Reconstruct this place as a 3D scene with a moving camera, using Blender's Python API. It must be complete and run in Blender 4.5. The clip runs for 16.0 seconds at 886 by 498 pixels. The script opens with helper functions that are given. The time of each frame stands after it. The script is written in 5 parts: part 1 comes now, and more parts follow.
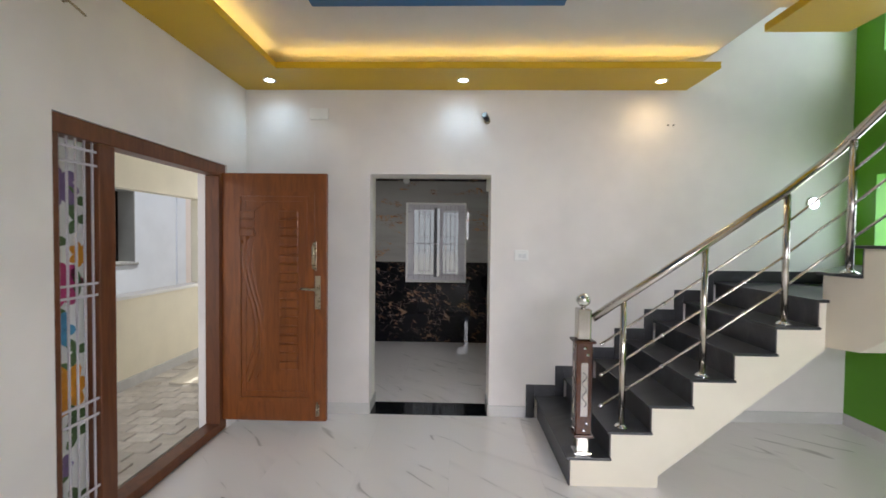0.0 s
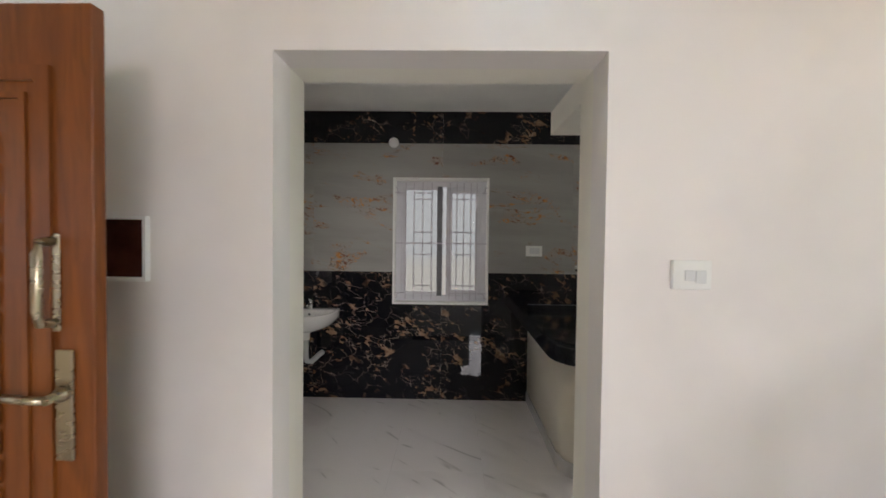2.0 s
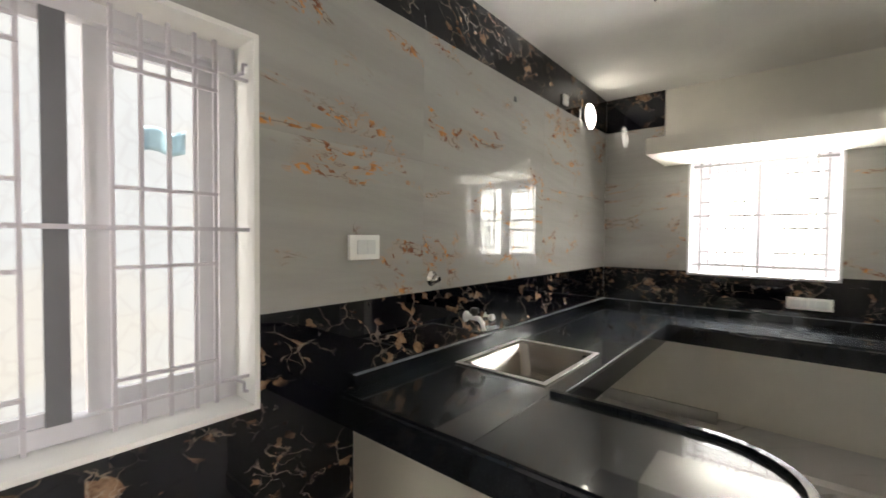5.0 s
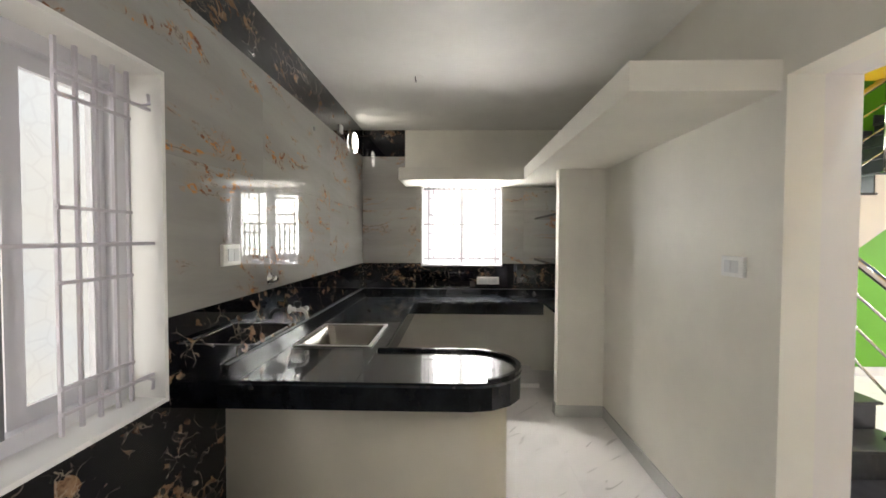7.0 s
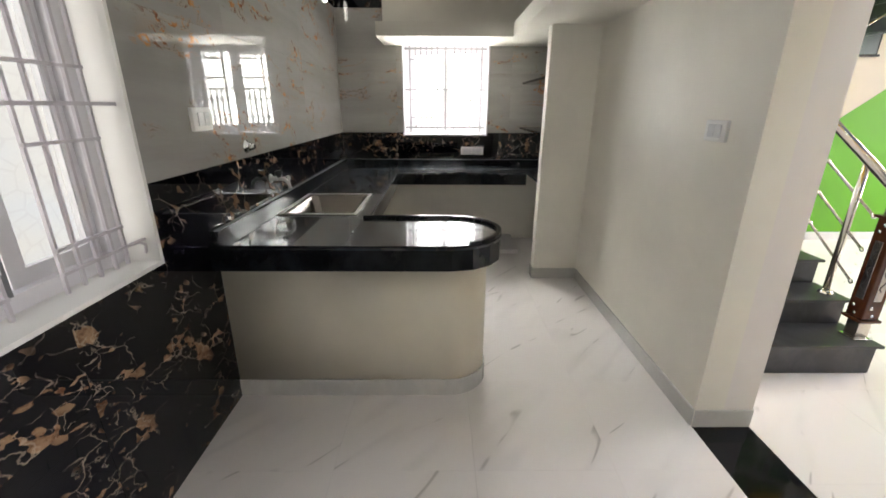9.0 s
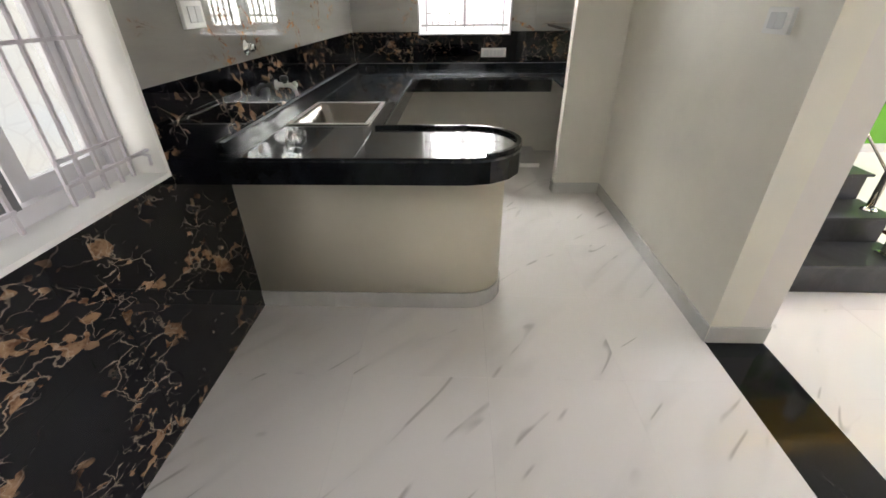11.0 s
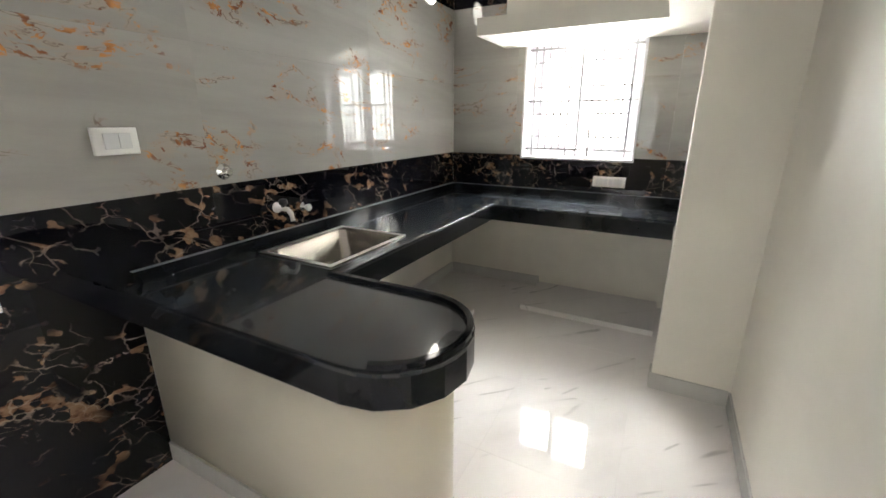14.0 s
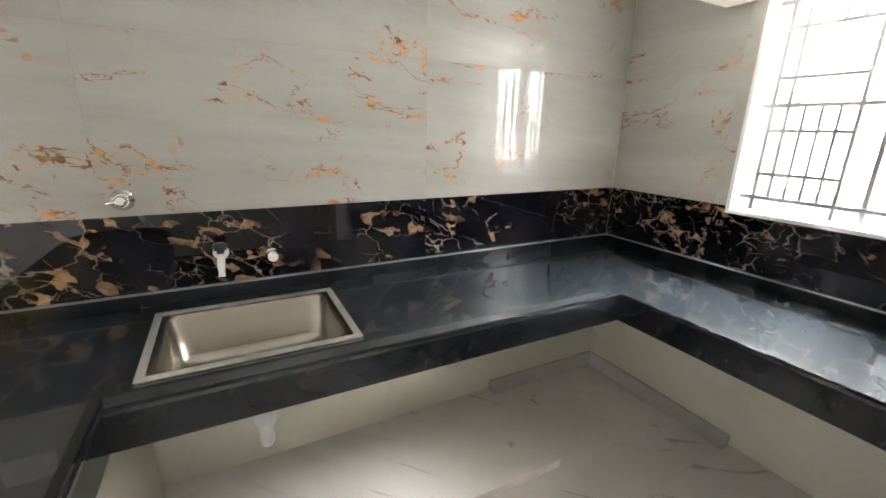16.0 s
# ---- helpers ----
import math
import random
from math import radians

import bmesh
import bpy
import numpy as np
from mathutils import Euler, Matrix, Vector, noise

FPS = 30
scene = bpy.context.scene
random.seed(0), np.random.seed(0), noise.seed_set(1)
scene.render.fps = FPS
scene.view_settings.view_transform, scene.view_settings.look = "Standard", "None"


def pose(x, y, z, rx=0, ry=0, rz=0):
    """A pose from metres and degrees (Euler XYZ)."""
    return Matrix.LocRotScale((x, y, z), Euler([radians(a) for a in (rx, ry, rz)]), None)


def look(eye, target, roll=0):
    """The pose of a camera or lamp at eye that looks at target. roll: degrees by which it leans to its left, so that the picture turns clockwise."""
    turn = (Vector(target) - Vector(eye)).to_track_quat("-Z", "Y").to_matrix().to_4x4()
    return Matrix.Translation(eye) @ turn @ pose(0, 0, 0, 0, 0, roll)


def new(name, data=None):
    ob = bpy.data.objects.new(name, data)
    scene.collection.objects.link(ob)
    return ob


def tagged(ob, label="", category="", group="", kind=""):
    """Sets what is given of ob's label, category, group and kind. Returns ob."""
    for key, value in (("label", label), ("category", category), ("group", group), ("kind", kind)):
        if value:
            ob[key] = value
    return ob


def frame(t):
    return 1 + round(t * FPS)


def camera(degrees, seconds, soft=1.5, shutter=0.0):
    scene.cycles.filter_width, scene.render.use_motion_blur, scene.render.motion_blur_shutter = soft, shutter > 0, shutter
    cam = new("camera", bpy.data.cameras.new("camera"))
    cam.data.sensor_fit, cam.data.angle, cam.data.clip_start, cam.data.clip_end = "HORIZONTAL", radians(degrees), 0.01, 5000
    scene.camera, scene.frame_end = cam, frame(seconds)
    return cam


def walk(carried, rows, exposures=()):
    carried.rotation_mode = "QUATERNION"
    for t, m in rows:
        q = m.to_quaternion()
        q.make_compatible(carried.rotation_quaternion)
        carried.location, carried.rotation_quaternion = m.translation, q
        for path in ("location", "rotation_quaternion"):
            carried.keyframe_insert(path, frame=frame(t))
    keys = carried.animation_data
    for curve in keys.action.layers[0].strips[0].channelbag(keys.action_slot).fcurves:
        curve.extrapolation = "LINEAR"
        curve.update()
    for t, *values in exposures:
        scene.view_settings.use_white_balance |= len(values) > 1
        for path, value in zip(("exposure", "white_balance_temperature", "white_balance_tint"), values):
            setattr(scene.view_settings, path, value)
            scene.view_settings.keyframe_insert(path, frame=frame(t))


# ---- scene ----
cam = camera(93.6, 16.0, 1.6, 0.22)
PATH = [
    (0, (0.29, -0.301, 1.55), (0.239, 1.697, 1.498), 0.6),
    (0.5, (0.203, 0.294, 1.52), (0.154, 2.292, 1.471), 0.5),
    (1, (0.167, 0.858, 1.497), (0.124, 2.857, 1.453), 0.5),
    (1.5, (0.153, 1.448, 1.502), (0.111, 3.447, 1.453), 0.7),
    (2, (0.127, 1.986, 1.514), (0.087, 3.985, 1.462), 0.7),
    (2.5, (0.115, 2.45, 1.519), (0.098, 4.449, 1.465), 0.7),
    (3, (0.016, 2.93, 1.479), (0.071, 4.929, 1.446), 0.6),
    (3.5, (-0.071, 3.362, 1.469), (0.181, 5.345, 1.427), 0.7),
    (4, (-0.121, 3.824, 1.451), (0.437, 5.744, 1.41), 0.7),
    (4.5, (-0.122, 4.236, 1.455), (0.916, 5.944, 1.397), 0.7),
    (5, (-0.168, 4.557, 1.447), (1.368, 5.836, 1.39), 0.5),
    (5.2, (-0.227, 4.641, 1.444), (1.466, 5.704, 1.386), 0.4),
    (7.5, (-1.066, 4.811, 1.499), (0.931, 4.795, 1.393), 0.4),
    (8, (-1.046, 4.806, 1.498), (0.938, 4.786, 1.24), 0.4),
    (8.5, (-1.033, 4.807, 1.49), (0.919, 4.786, 1.055), 0.3),
    (9, (-1.016, 4.805, 1.461), (0.876, 4.785, 0.814), 0.3),
    (9.5, (-0.992, 4.803, 1.435), (0.817, 4.783, 0.583), 0.3),
    (9.7, (-0.984, 4.805, 1.428), (0.788, 4.785, 0.501), 0.3),
    (12, (-0.874, 4.722, 1.457), (0.842, 4.814, 0.433), -0.1),
    (12.5, (-0.743, 4.516, 1.472), (1.024, 4.765, 0.569), -0.3),
    (13, (-0.539, 4.355, 1.459), (1.246, 4.796, 0.671), -0.3),
    (13.5, (-0.267, 4.205, 1.461), (1.495, 4.871, 0.789), -0.2),
    (14, (0.064, 4.045, 1.476), (1.752, 4.941, 0.887), 0.0),
    (14.5, (0.466, 4.023, 1.476), (2.041, 5.128, 0.931), 0.5),
    (15, (0.858, 4.047, 1.477), (2.262, 5.37, 0.951), 0.6),
    (15.5, (1.244, 4.047, 1.491), (2.415, 5.578, 0.959), 1.0),
    (16, (1.618, 4.104, 1.507), (2.513, 5.804, 0.953), 1.3),
]
walk(cam, [(t, look(eye, target, roll)) for t, eye, target, roll in PATH],
     [(0, 0.03, 6200, 10), (1.0, 0.08, 6450, 11), (2.0, 0.33, 6600, 11), (2.6, 0.8, 6300, 11), (3.0, 1.22, 6650, 7), (3.5, 1.5, 7000, 10), (5.2, 1.45, 6800, 10), (7.3, 1.2, 6700, 10), (9.7, 1.2, 6600, 10), (12, 1.35, 6650, 9), (14, 1.7, 6550, 9), (16, 2.2, 6600, 9)])

# ---- world, sun, exposure ----
world = bpy.data.worlds.new("world")
scene.world = world
world.use_nodes = True
wn = world.node_tree.nodes
sky = wn.new("ShaderNodeTexSky")
sky.sky_type, sky.sun_disc = "NISHITA", False
sky.sun_elevation, sky.sun_rotation = radians(75), radians(100)
world.node_tree.links.new(sky.outputs[0], wn["Background"].inputs[0])
wn["Background"].inputs[1].default_value = 0.15
sun_data = bpy.data.lights.new("sun", "SUN")
sun_data.energy, sun_data.angle, sun_data.color = 4.4, radians(0.5), (1, 0.95, 0.86)
sun = new("sun", sun_data)
sun.matrix_world = look((0, 0, 20), (-20 * 0.268 * math.sin(radians(100)), -20 * 0.268 * math.cos(radians(100)), 0))

KE_OUT = 3.90


def daylight_lamp(place, target, width, height, power, color, spread=180):
    """An area lamp added for daylight, in an opening, outside a window, at a porch end."""
    d = bpy.data.lights.new("sky_light", "AREA")
    d.shape, d.size, d.size_y, d.energy, d.color = "RECTANGLE", width, height, power, color
    d.spread = radians(spread)
    new("sky_light", d).matrix_world = look(place, target)


daylight_lamp((-1.70, 4.69, 1.485), (0, 4.69, 1.485), 0.88, 1.15, 4.5, (1.0, 0.97, 0.95))
# Lamp in the south wall's added opening, to brighten the hall and its floor.
daylight_lamp((1.7, -2.65, 2.0), (1.25, 0.0, -0.3), 2.4, 1.3, 86, (1.0, 0.955, 0.985), 115)
daylight_lamp((3.89, 2.6, 1.74), (0, 2.6, 1.74), 0.95, 0.66, 9, (0.85, 0.95, 1.0))
daylight_lamp((3.89, 2.58, 3.72), (0, 2.58, 3.72), 0.95, 1.3, 15, (0.90, 0.96, 1.0))
# Unseen lamp added outside above the north window, for sky light.
daylight_lamp((0.03, 6.95, 2.85), (0.0, 4.6, 0.1), 1.8, 1.2, 5, (1.0, 0.97, 0.92))
# Two unseen lamps added at the porch ends to brighten the porch.
daylight_lamp((-2.38, -1.45, 1.4), (-2.38, 3, 0.8), 1.2, 2.4, 45, (1.0, 0.98, 0.95))
daylight_lamp((-2.38, 7.15, 1.4), (-2.38, 3, 0.6), 1.2, 2.4, 45, (1.0, 0.98, 0.95))
# Unseen lamp added high outside the east window, for steep sky light.
daylight_lamp((KE_OUT + 0.75, 4.74, 3.3), (2.6, 4.74, 0.2), 3.4, 1.8, 620, (0.99, 0.99, 0.96))
# Unseen lamp added low outside, for light bounced up off the ground.
daylight_lamp((KE_OUT + 0.75, 4.74, 0.45), (2.0, 4.74, 3.0), 2.6, 1.2, 190, (1.0, 0.96, 0.92))
daylight_lamp((KE_OUT - 0.005, 4.737, 1.63), (0, 4.737, 1.63), 0.90, 0.92, 11, (0.99, 0.99, 0.96))

# ---- materials ----
MATS = {}


def start(name, color=(0.8, 0.8, 0.8), rough=0.5, metal=0.0, spec=0.5):
    m = bpy.data.materials.new(name)
    m.use_nodes = True
    b = m.node_tree.nodes["Principled BSDF"]
    b.inputs["Base Color"].default_value = (*color, 1)
    b.inputs["Roughness"].default_value = rough
    b.inputs["Metallic"].default_value = metal
    b.inputs["Specular IOR Level"].default_value = spec
    MATS[name] = m
    return m, m.node_tree, b


def add(nt, kind, **inputs):
    n = nt.nodes.new(kind)
    for key, value in inputs.items():
        n.inputs[key.replace("_", " ")].default_value = value
    return n


def math_node(nt, op, a, b=None, c=None):
    n = nt.nodes.new("ShaderNodeMath")
    n.operation = op
    for i, v in enumerate((a, b, c)):
        if v is None:
            continue
        if isinstance(v, (int, float)):
            n.inputs[i].default_value = v
        else:
            nt.links.new(v, n.inputs[i])
    return n.outputs[0]


def ramp(nt, value, a, b, lo=0.0, hi=1.0):
    n = nt.nodes.new("ShaderNodeMapRange")
    n.interpolation_type = "SMOOTHSTEP"
    nt.links.new(value, n.inputs[0])
    n.inputs[1].default_value, n.inputs[2].default_value = a, b
    n.inputs[3].default_value, n.inputs[4].default_value = lo, hi
    return n.outputs[0]


def mix(nt, fac, a, b):
    n = nt.nodes.new("ShaderNodeMix")
    n.data_type = "RGBA"
    for sock, v in ((n.inputs[0], fac), (n.inputs[6], a), (n.inputs[7], b)):
        if isinstance(v, (int, float)):
            sock.default_value = v
        elif isinstance(v, tuple):
            sock.default_value = (*v, 1)
        else:
            nt.links.new(v, sock)
    return n.outputs[2]


def coords(nt, scale=(1, 1, 1), rot=(0, 0, 0), shuffle=0.0, world_space=False):
    """Coordinates in metres, turned and stretched; shuffle moves each object's pattern by its random number."""
    if world_space:
        v = nt.nodes.new("ShaderNodeNewGeometry").outputs["Position"]
    else:
        v = nt.nodes.new("ShaderNodeTexCoord").outputs["Object"]
    if shuffle:
        info = nt.nodes.new("ShaderNodeObjectInfo")
        comb = nt.nodes.new("ShaderNodeCombineXYZ")
        for i, k in enumerate((1.0, 0.73, 0.41)):
            nt.links.new(math_node(nt, "MULTIPLY", info.outputs["Random"], shuffle * k), comb.inputs[i])
        vm = nt.nodes.new("ShaderNodeVectorMath")
        nt.links.new(v, vm.inputs[0])
        nt.links.new(comb.outputs[0], vm.inputs[1])
        v = vm.outputs[0]
    mp = nt.nodes.new("ShaderNodeMapping")
    mp.vector_type = "TEXTURE"
    mp.inputs["Rotation"].default_value = [radians(a) for a in rot]
    mp.inputs["Scale"].default_value = scale
    nt.links.new(v, mp.inputs[0])
    return mp.outputs[0]


def noise_node(nt, vec, scale, detail=3.0, rough=0.55, dist=0.0):
    n = nt.nodes.new("ShaderNodeTexNoise")
    nt.links.new(vec, n.inputs["Vector"])
    n.inputs["Scale"].default_value, n.inputs["Detail"].default_value = scale, detail
    n.inputs["Roughness"].default_value, n.inputs["Distortion"].default_value = rough, dist
    return n.outputs["Fac"]


def bump(nt, b, height, strength, distance):
    n = nt.nodes.new("ShaderNodeBump")
    n.inputs["Strength"].default_value, n.inputs["Distance"].default_value = strength, distance
    nt.links.new(height, n.inputs["Height"])
    nt.links.new(n.outputs[0], b.inputs["Normal"])


def paint(name, color, rough=0.55, vary=0.06, grain=0.12):
    """Rolled wall paint: slow blotches of tone, fine roller stipple."""
    m, nt, b = start(name, color, rough)
    v = coords(nt, world_space=True)
    slow = noise_node(nt, v, 1.3, 4)
    dark = tuple(c * (1 - 2 * vary) for c in color)
    nt.links.new(mix(nt, ramp(nt, slow, 0.3, 0.7), dark, color), b.inputs["Base Color"])
    nt.links.new(ramp(nt, slow, 0.3, 0.7, rough - 0.08, rough + 0.06), b.inputs["Roughness"])
    bump(nt, b, noise_node(nt, v, 180, 3), grain, 0.002)
    return m


def veins(nt, vec, scale, width, dist=0.8, detail=4.0):
    n = noise_node(nt, vec, scale, detail, 0.55, dist)
    return ramp(nt, math_node(nt, "ABSOLUTE", math_node(nt, "SUBTRACT", n, 0.5)), 0.0, width, 1.0, 0.0)


hall_paint = paint("hall_paint", (0.83, 0.79, 0.765))
kitchen_paint = paint("kitchen_paint", (0.85, 0.82, 0.74), 0.52)
cream_paint = paint("cream_paint", (0.84, 0.785, 0.66), 0.4)
ceiling_paint = paint("ceiling_paint", (0.86, 0.85, 0.82), 0.6)
# Grey holds the shade that lies on the white hall ceiling.
shaded_ceiling_paint = paint("shaded_ceiling_paint", (0.56, 0.55, 0.535), 0.6)
yellow_paint = paint("yellow_paint", (0.62, 0.40, 0.006), 0.45)
blue_paint = paint("blue_paint", (0.01, 0.10, 0.26), 0.5)
green_paint = paint("green_paint", (0.10, 0.33, 0.006), 0.5)
plaster_paint = paint("plaster_paint", (0.86, 0.80, 0.64), 0.6)
pale_blue_paint = paint("pale_blue_paint", (0.72, 0.76, 0.84), 0.7)
pink_paint = paint("pink_paint", (0.78, 0.70, 0.67), 0.7)
bare_plaster = paint("bare_plaster", (0.34, 0.34, 0.33), 0.85, 0.14, 0.4)
# Near-black puts an unlit room's darkness into its paint.
room_darkness = paint("room_darkness", (0.03, 0.03, 0.03), 0.9)


def floor_marble(name, base):
    m, nt, b = start(name, base, 0.07)
    v1 = coords(nt, (2.6, 0.42, 1), (0, 0, -44), 60)
    n = noise_node(nt, v1, 1.7, 1.5, 0.5, 0.06)
    off = math_node(nt, "ABSOLUTE", math_node(nt, "SUBTRACT", n, 0.5))
    where = ramp(nt, noise_node(nt, coords(nt, (1.3, 0.6, 1), (0, 0, -44), 45), 5.5, 1.0), 0.53, 0.66)
    line = math_node(nt, "MULTIPLY", ramp(nt, off, 0.0, 0.014, 1.0, 0.0), where)
    soft = math_node(nt, "MULTIPLY", ramp(nt, off, 0.0, 0.08, 1.0, 0.0), ramp(nt, noise_node(nt, coords(nt, shuffle=12), 1.6, 2), 0.4, 0.7))
    tone = mix(nt, math_node(nt, "MULTIPLY", soft, 0.5), base, tuple(c * 0.86 for c in base))
    nt.links.new(mix(nt, math_node(nt, "MULTIPLY", line, 0.5), tone, (0.24, 0.22, 0.21)), b.inputs["Base Color"])
    smear = noise_node(nt, coords(nt, world_space=True), 3.5, 4)
    nt.links.new(ramp(nt, smear, 0.35, 0.7, 0.012, 0.035), b.inputs["Roughness"])
    return m


def granite(name, dark, pale, rough):
    m, nt, b = start(name, dark, rough)
    v = coords(nt, (4, 0.6, 1), (0, 0, 24))
    cloud = noise_node(nt, v, 4.0, 6, 0.65, 0.4)
    speck = noise_node(nt, coords(nt), 320, 2)
    c = mix(nt, ramp(nt, cloud, 0.42, 0.75), dark, pale)
    nt.links.new(mix(nt, math_node(nt, "MULTIPLY", ramp(nt, speck, 0.62, 0.72), 0.3), c, (0.12, 0.12, 0.13)), b.inputs["Base Color"])
    nt.links.new(ramp(nt, cloud, 0.3, 0.75, rough * 0.95, rough * 1.08), b.inputs["Roughness"])
    return m


floor_tile_mat = floor_marble("floor_marble", (0.85, 0.82, 0.81))
skirting_mat = granite("skirting_marble", (0.60, 0.595, 0.575), (0.68, 0.67, 0.65), 0.12)


def black_marble():
    """Near-black stone: a broken web of cream threads that swells into tan shards where it meets."""
    m, nt, b = start("black_gold_marble", (0.01, 0.01, 0.012), 0.012, 0.0, 0.38)
    v0 = coords(nt, (1.45, 1.2, 0.9), (0, 24, 0), 80)
    warp = nt.nodes.new("ShaderNodeTexNoise")
    nt.links.new(v0, warp.inputs["Vector"])
    warp.inputs["Scale"].default_value, warp.inputs["Detail"].default_value = 10.0, 4.0
    sc = nt.nodes.new("ShaderNodeVectorMath")
    sc.operation = "MULTIPLY_ADD"
    sc.inputs[1].default_value = (0.13, 0.13, 0.13)
    nt.links.new(warp.outputs["Color"], sc.inputs[0])
    nt.links.new(v0, sc.inputs[2])
    v = sc.outputs[0]
    zone = noise_node(nt, coords(nt, shuffle=33), 3.4, 2)
    fills, shards = [], []
    for scale, swell, lo, hi in ((8.0, 0.22, 0.40, 0.52), (15.0, 0.17, 0.49, 0.59)):
        vor = nt.nodes.new("ShaderNodeTexVoronoi")
        vor.feature = "DISTANCE_TO_EDGE"
        vor.inputs["Scale"].default_value = scale
        nt.links.new(v, vor.inputs["Vector"])
        d = vor.outputs["Distance"]
        wide = ramp(nt, noise_node(nt, v0, scale * 1.5, 2, 0.5, 0.2), 0.55, 0.72, 0.0, swell)
        torn = ramp(nt, noise_node(nt, v0, scale * 0.9, 3, 0.6, 0.4), 0.43, 0.52)
        where = math_node(nt, "MULTIPLY", torn, ramp(nt, zone, lo, hi))
        fills.append(math_node(nt, "MULTIPLY", ramp(nt, d, 0.006, 0.026, 1.0, 0.0), where))
        gap = math_node(nt, "SUBTRACT", d, wide)
        shards.append(math_node(nt, "MULTIPLY", ramp(nt, gap, -0.03, 0.0, 1.0, 0.0), ramp(nt, zone, lo, hi)))
    web = math_node(nt, "MAXIMUM", fills[0], fills[1])
    shard = math_node(nt, "MAXIMUM", shards[0], shards[1])
    haze = ramp(nt, noise_node(nt, v, 5.0, 4, 0.6, 0.3), 0.48, 0.72)
    base = mix(nt, math_node(nt, "MULTIPLY", haze, 0.8), (0.003, 0.003, 0.006), (0.013, 0.011, 0.013))
    gold = mix(nt, ramp(nt, noise_node(nt, v0, 24, 4, 0.65), 0.38, 0.62), (0.16, 0.078, 0.038), (0.40, 0.25, 0.145))
    c = mix(nt, math_node(nt, "MULTIPLY", shard, 0.66), base, gold)
    nt.links.new(mix(nt, math_node(nt, "MULTIPLY", web, 0.45), c, (0.42, 0.34, 0.26)), b.inputs["Base Color"])
    return m


def grey_marble():
    """Soft grey stone: faint level streaks, wandering broken threads, clusters of rust shards along them."""
    m, nt, b = start("grey_rust_marble", (0.4, 0.4, 0.39), 0.012, 0.0, 0.42)
    v = coords(nt, (2.0, 2.0, 0.8), (0, 8, 0), 80)
    w = coords(nt, (1.25, 1.25, 0.9), (0, 12, 0), 80)
    streak = noise_node(nt, coords(nt, (6, 6, 0.7), (0, 4, 0), 30), 3.2, 5, 0.6, 0.3)
    base = mix(nt, ramp(nt, streak, 0.3, 0.72), (0.385, 0.374, 0.352), (0.305, 0.297, 0.277))
    zone = ramp(nt, noise_node(nt, coords(nt, (1.9, 1.9, 0.9), shuffle=21), 3.4, 2), 0.45, 0.57)
    path = noise_node(nt, v, 3.6, 5, 0.58, 0.7)
    off = math_node(nt, "ABSOLUTE", math_node(nt, "SUBTRACT", path, 0.5))
    torn = ramp(nt, noise_node(nt, w, 9, 3, 0.6), 0.42, 0.56)
    thread = math_node(nt, "MULTIPLY", math_node(nt, "MULTIPLY", ramp(nt, off, 0.002, 0.009, 1.0, 0.0), torn), ramp(nt, zone, 0.0, 0.5))
    near = ramp(nt, off, 0.015, 0.05, 1.0, 0.0)
    shard = ramp(nt, noise_node(nt, w, 20, 3, 0.62, 1.2), 0.545, 0.585)
    spot = math_node(nt, "MULTIPLY", math_node(nt, "MULTIPLY", shard, near), zone)
    smear = math_node(nt, "MULTIPLY", math_node(nt, "MULTIPLY", near, zone), 0.22)
    base = mix(nt, smear, base, (0.46, 0.30, 0.18))
    c = mix(nt, math_node(nt, "MULTIPLY", thread, 0.75), base, (0.17, 0.12, 0.09))
    rust = mix(nt, ramp(nt, noise_node(nt, w, 11, 2), 0.4, 0.6), (0.17, 0.055, 0.025), (0.58, 0.25, 0.07))
    nt.links.new(mix(nt, math_node(nt, "MULTIPLY", spot, 0.9), c, rust), b.inputs["Base Color"])
    return m


black_tile_mat, grey_tile_mat = black_marble(), grey_marble()


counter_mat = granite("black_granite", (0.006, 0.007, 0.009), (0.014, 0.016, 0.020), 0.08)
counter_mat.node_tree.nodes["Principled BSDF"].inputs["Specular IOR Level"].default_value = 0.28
# Base paler than the fascia's: the ceiling's blue-grey sheen is in the colour.
slab_mat = granite("honed_sheen_granite", (0.018, 0.022, 0.028), (0.030, 0.037, 0.046), 0.20)
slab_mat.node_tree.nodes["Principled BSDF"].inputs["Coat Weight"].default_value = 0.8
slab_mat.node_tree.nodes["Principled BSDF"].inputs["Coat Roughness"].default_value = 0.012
# Pale grey carries the bright highlight along the upstand's top edge.
edge_glint_mat = granite("edge_glint_granite", (0.16, 0.17, 0.18), (0.26, 0.27, 0.28), 0.45)
tread_mat = granite("dark_granite", (0.036, 0.037, 0.042), (0.075, 0.076, 0.084), 0.30)


def wood(name, a, c, rough, scale=1.0):
    m, nt, b = start(name, a, rough)
    v = coords(nt, (0.35 * scale, 0.35 * scale, 3.2 * scale))
    g = noise_node(nt, v, 5, 6, 0.62, 1.6)
    line = noise_node(nt, v, 26, 3, 0.5, 0.6)
    col = mix(nt, ramp(nt, g, 0.3, 0.72), a, c)
    nt.links.new(mix(nt, math_node(nt, "MULTIPLY", ramp(nt, line, 0.5, 0.75), 0.35), col, tuple(x * 0.5 for x in a)), b.inputs["Base Color"])
    bump(nt, b, line, 0.15, 0.002)
    return m


teak_mat = wood("polished_teak", (0.165, 0.045, 0.009), (0.25, 0.075, 0.014), 0.34)
frame_wood_mat = wood("frame_wood", (0.105, 0.034, 0.014), (0.17, 0.058, 0.022), 0.4)
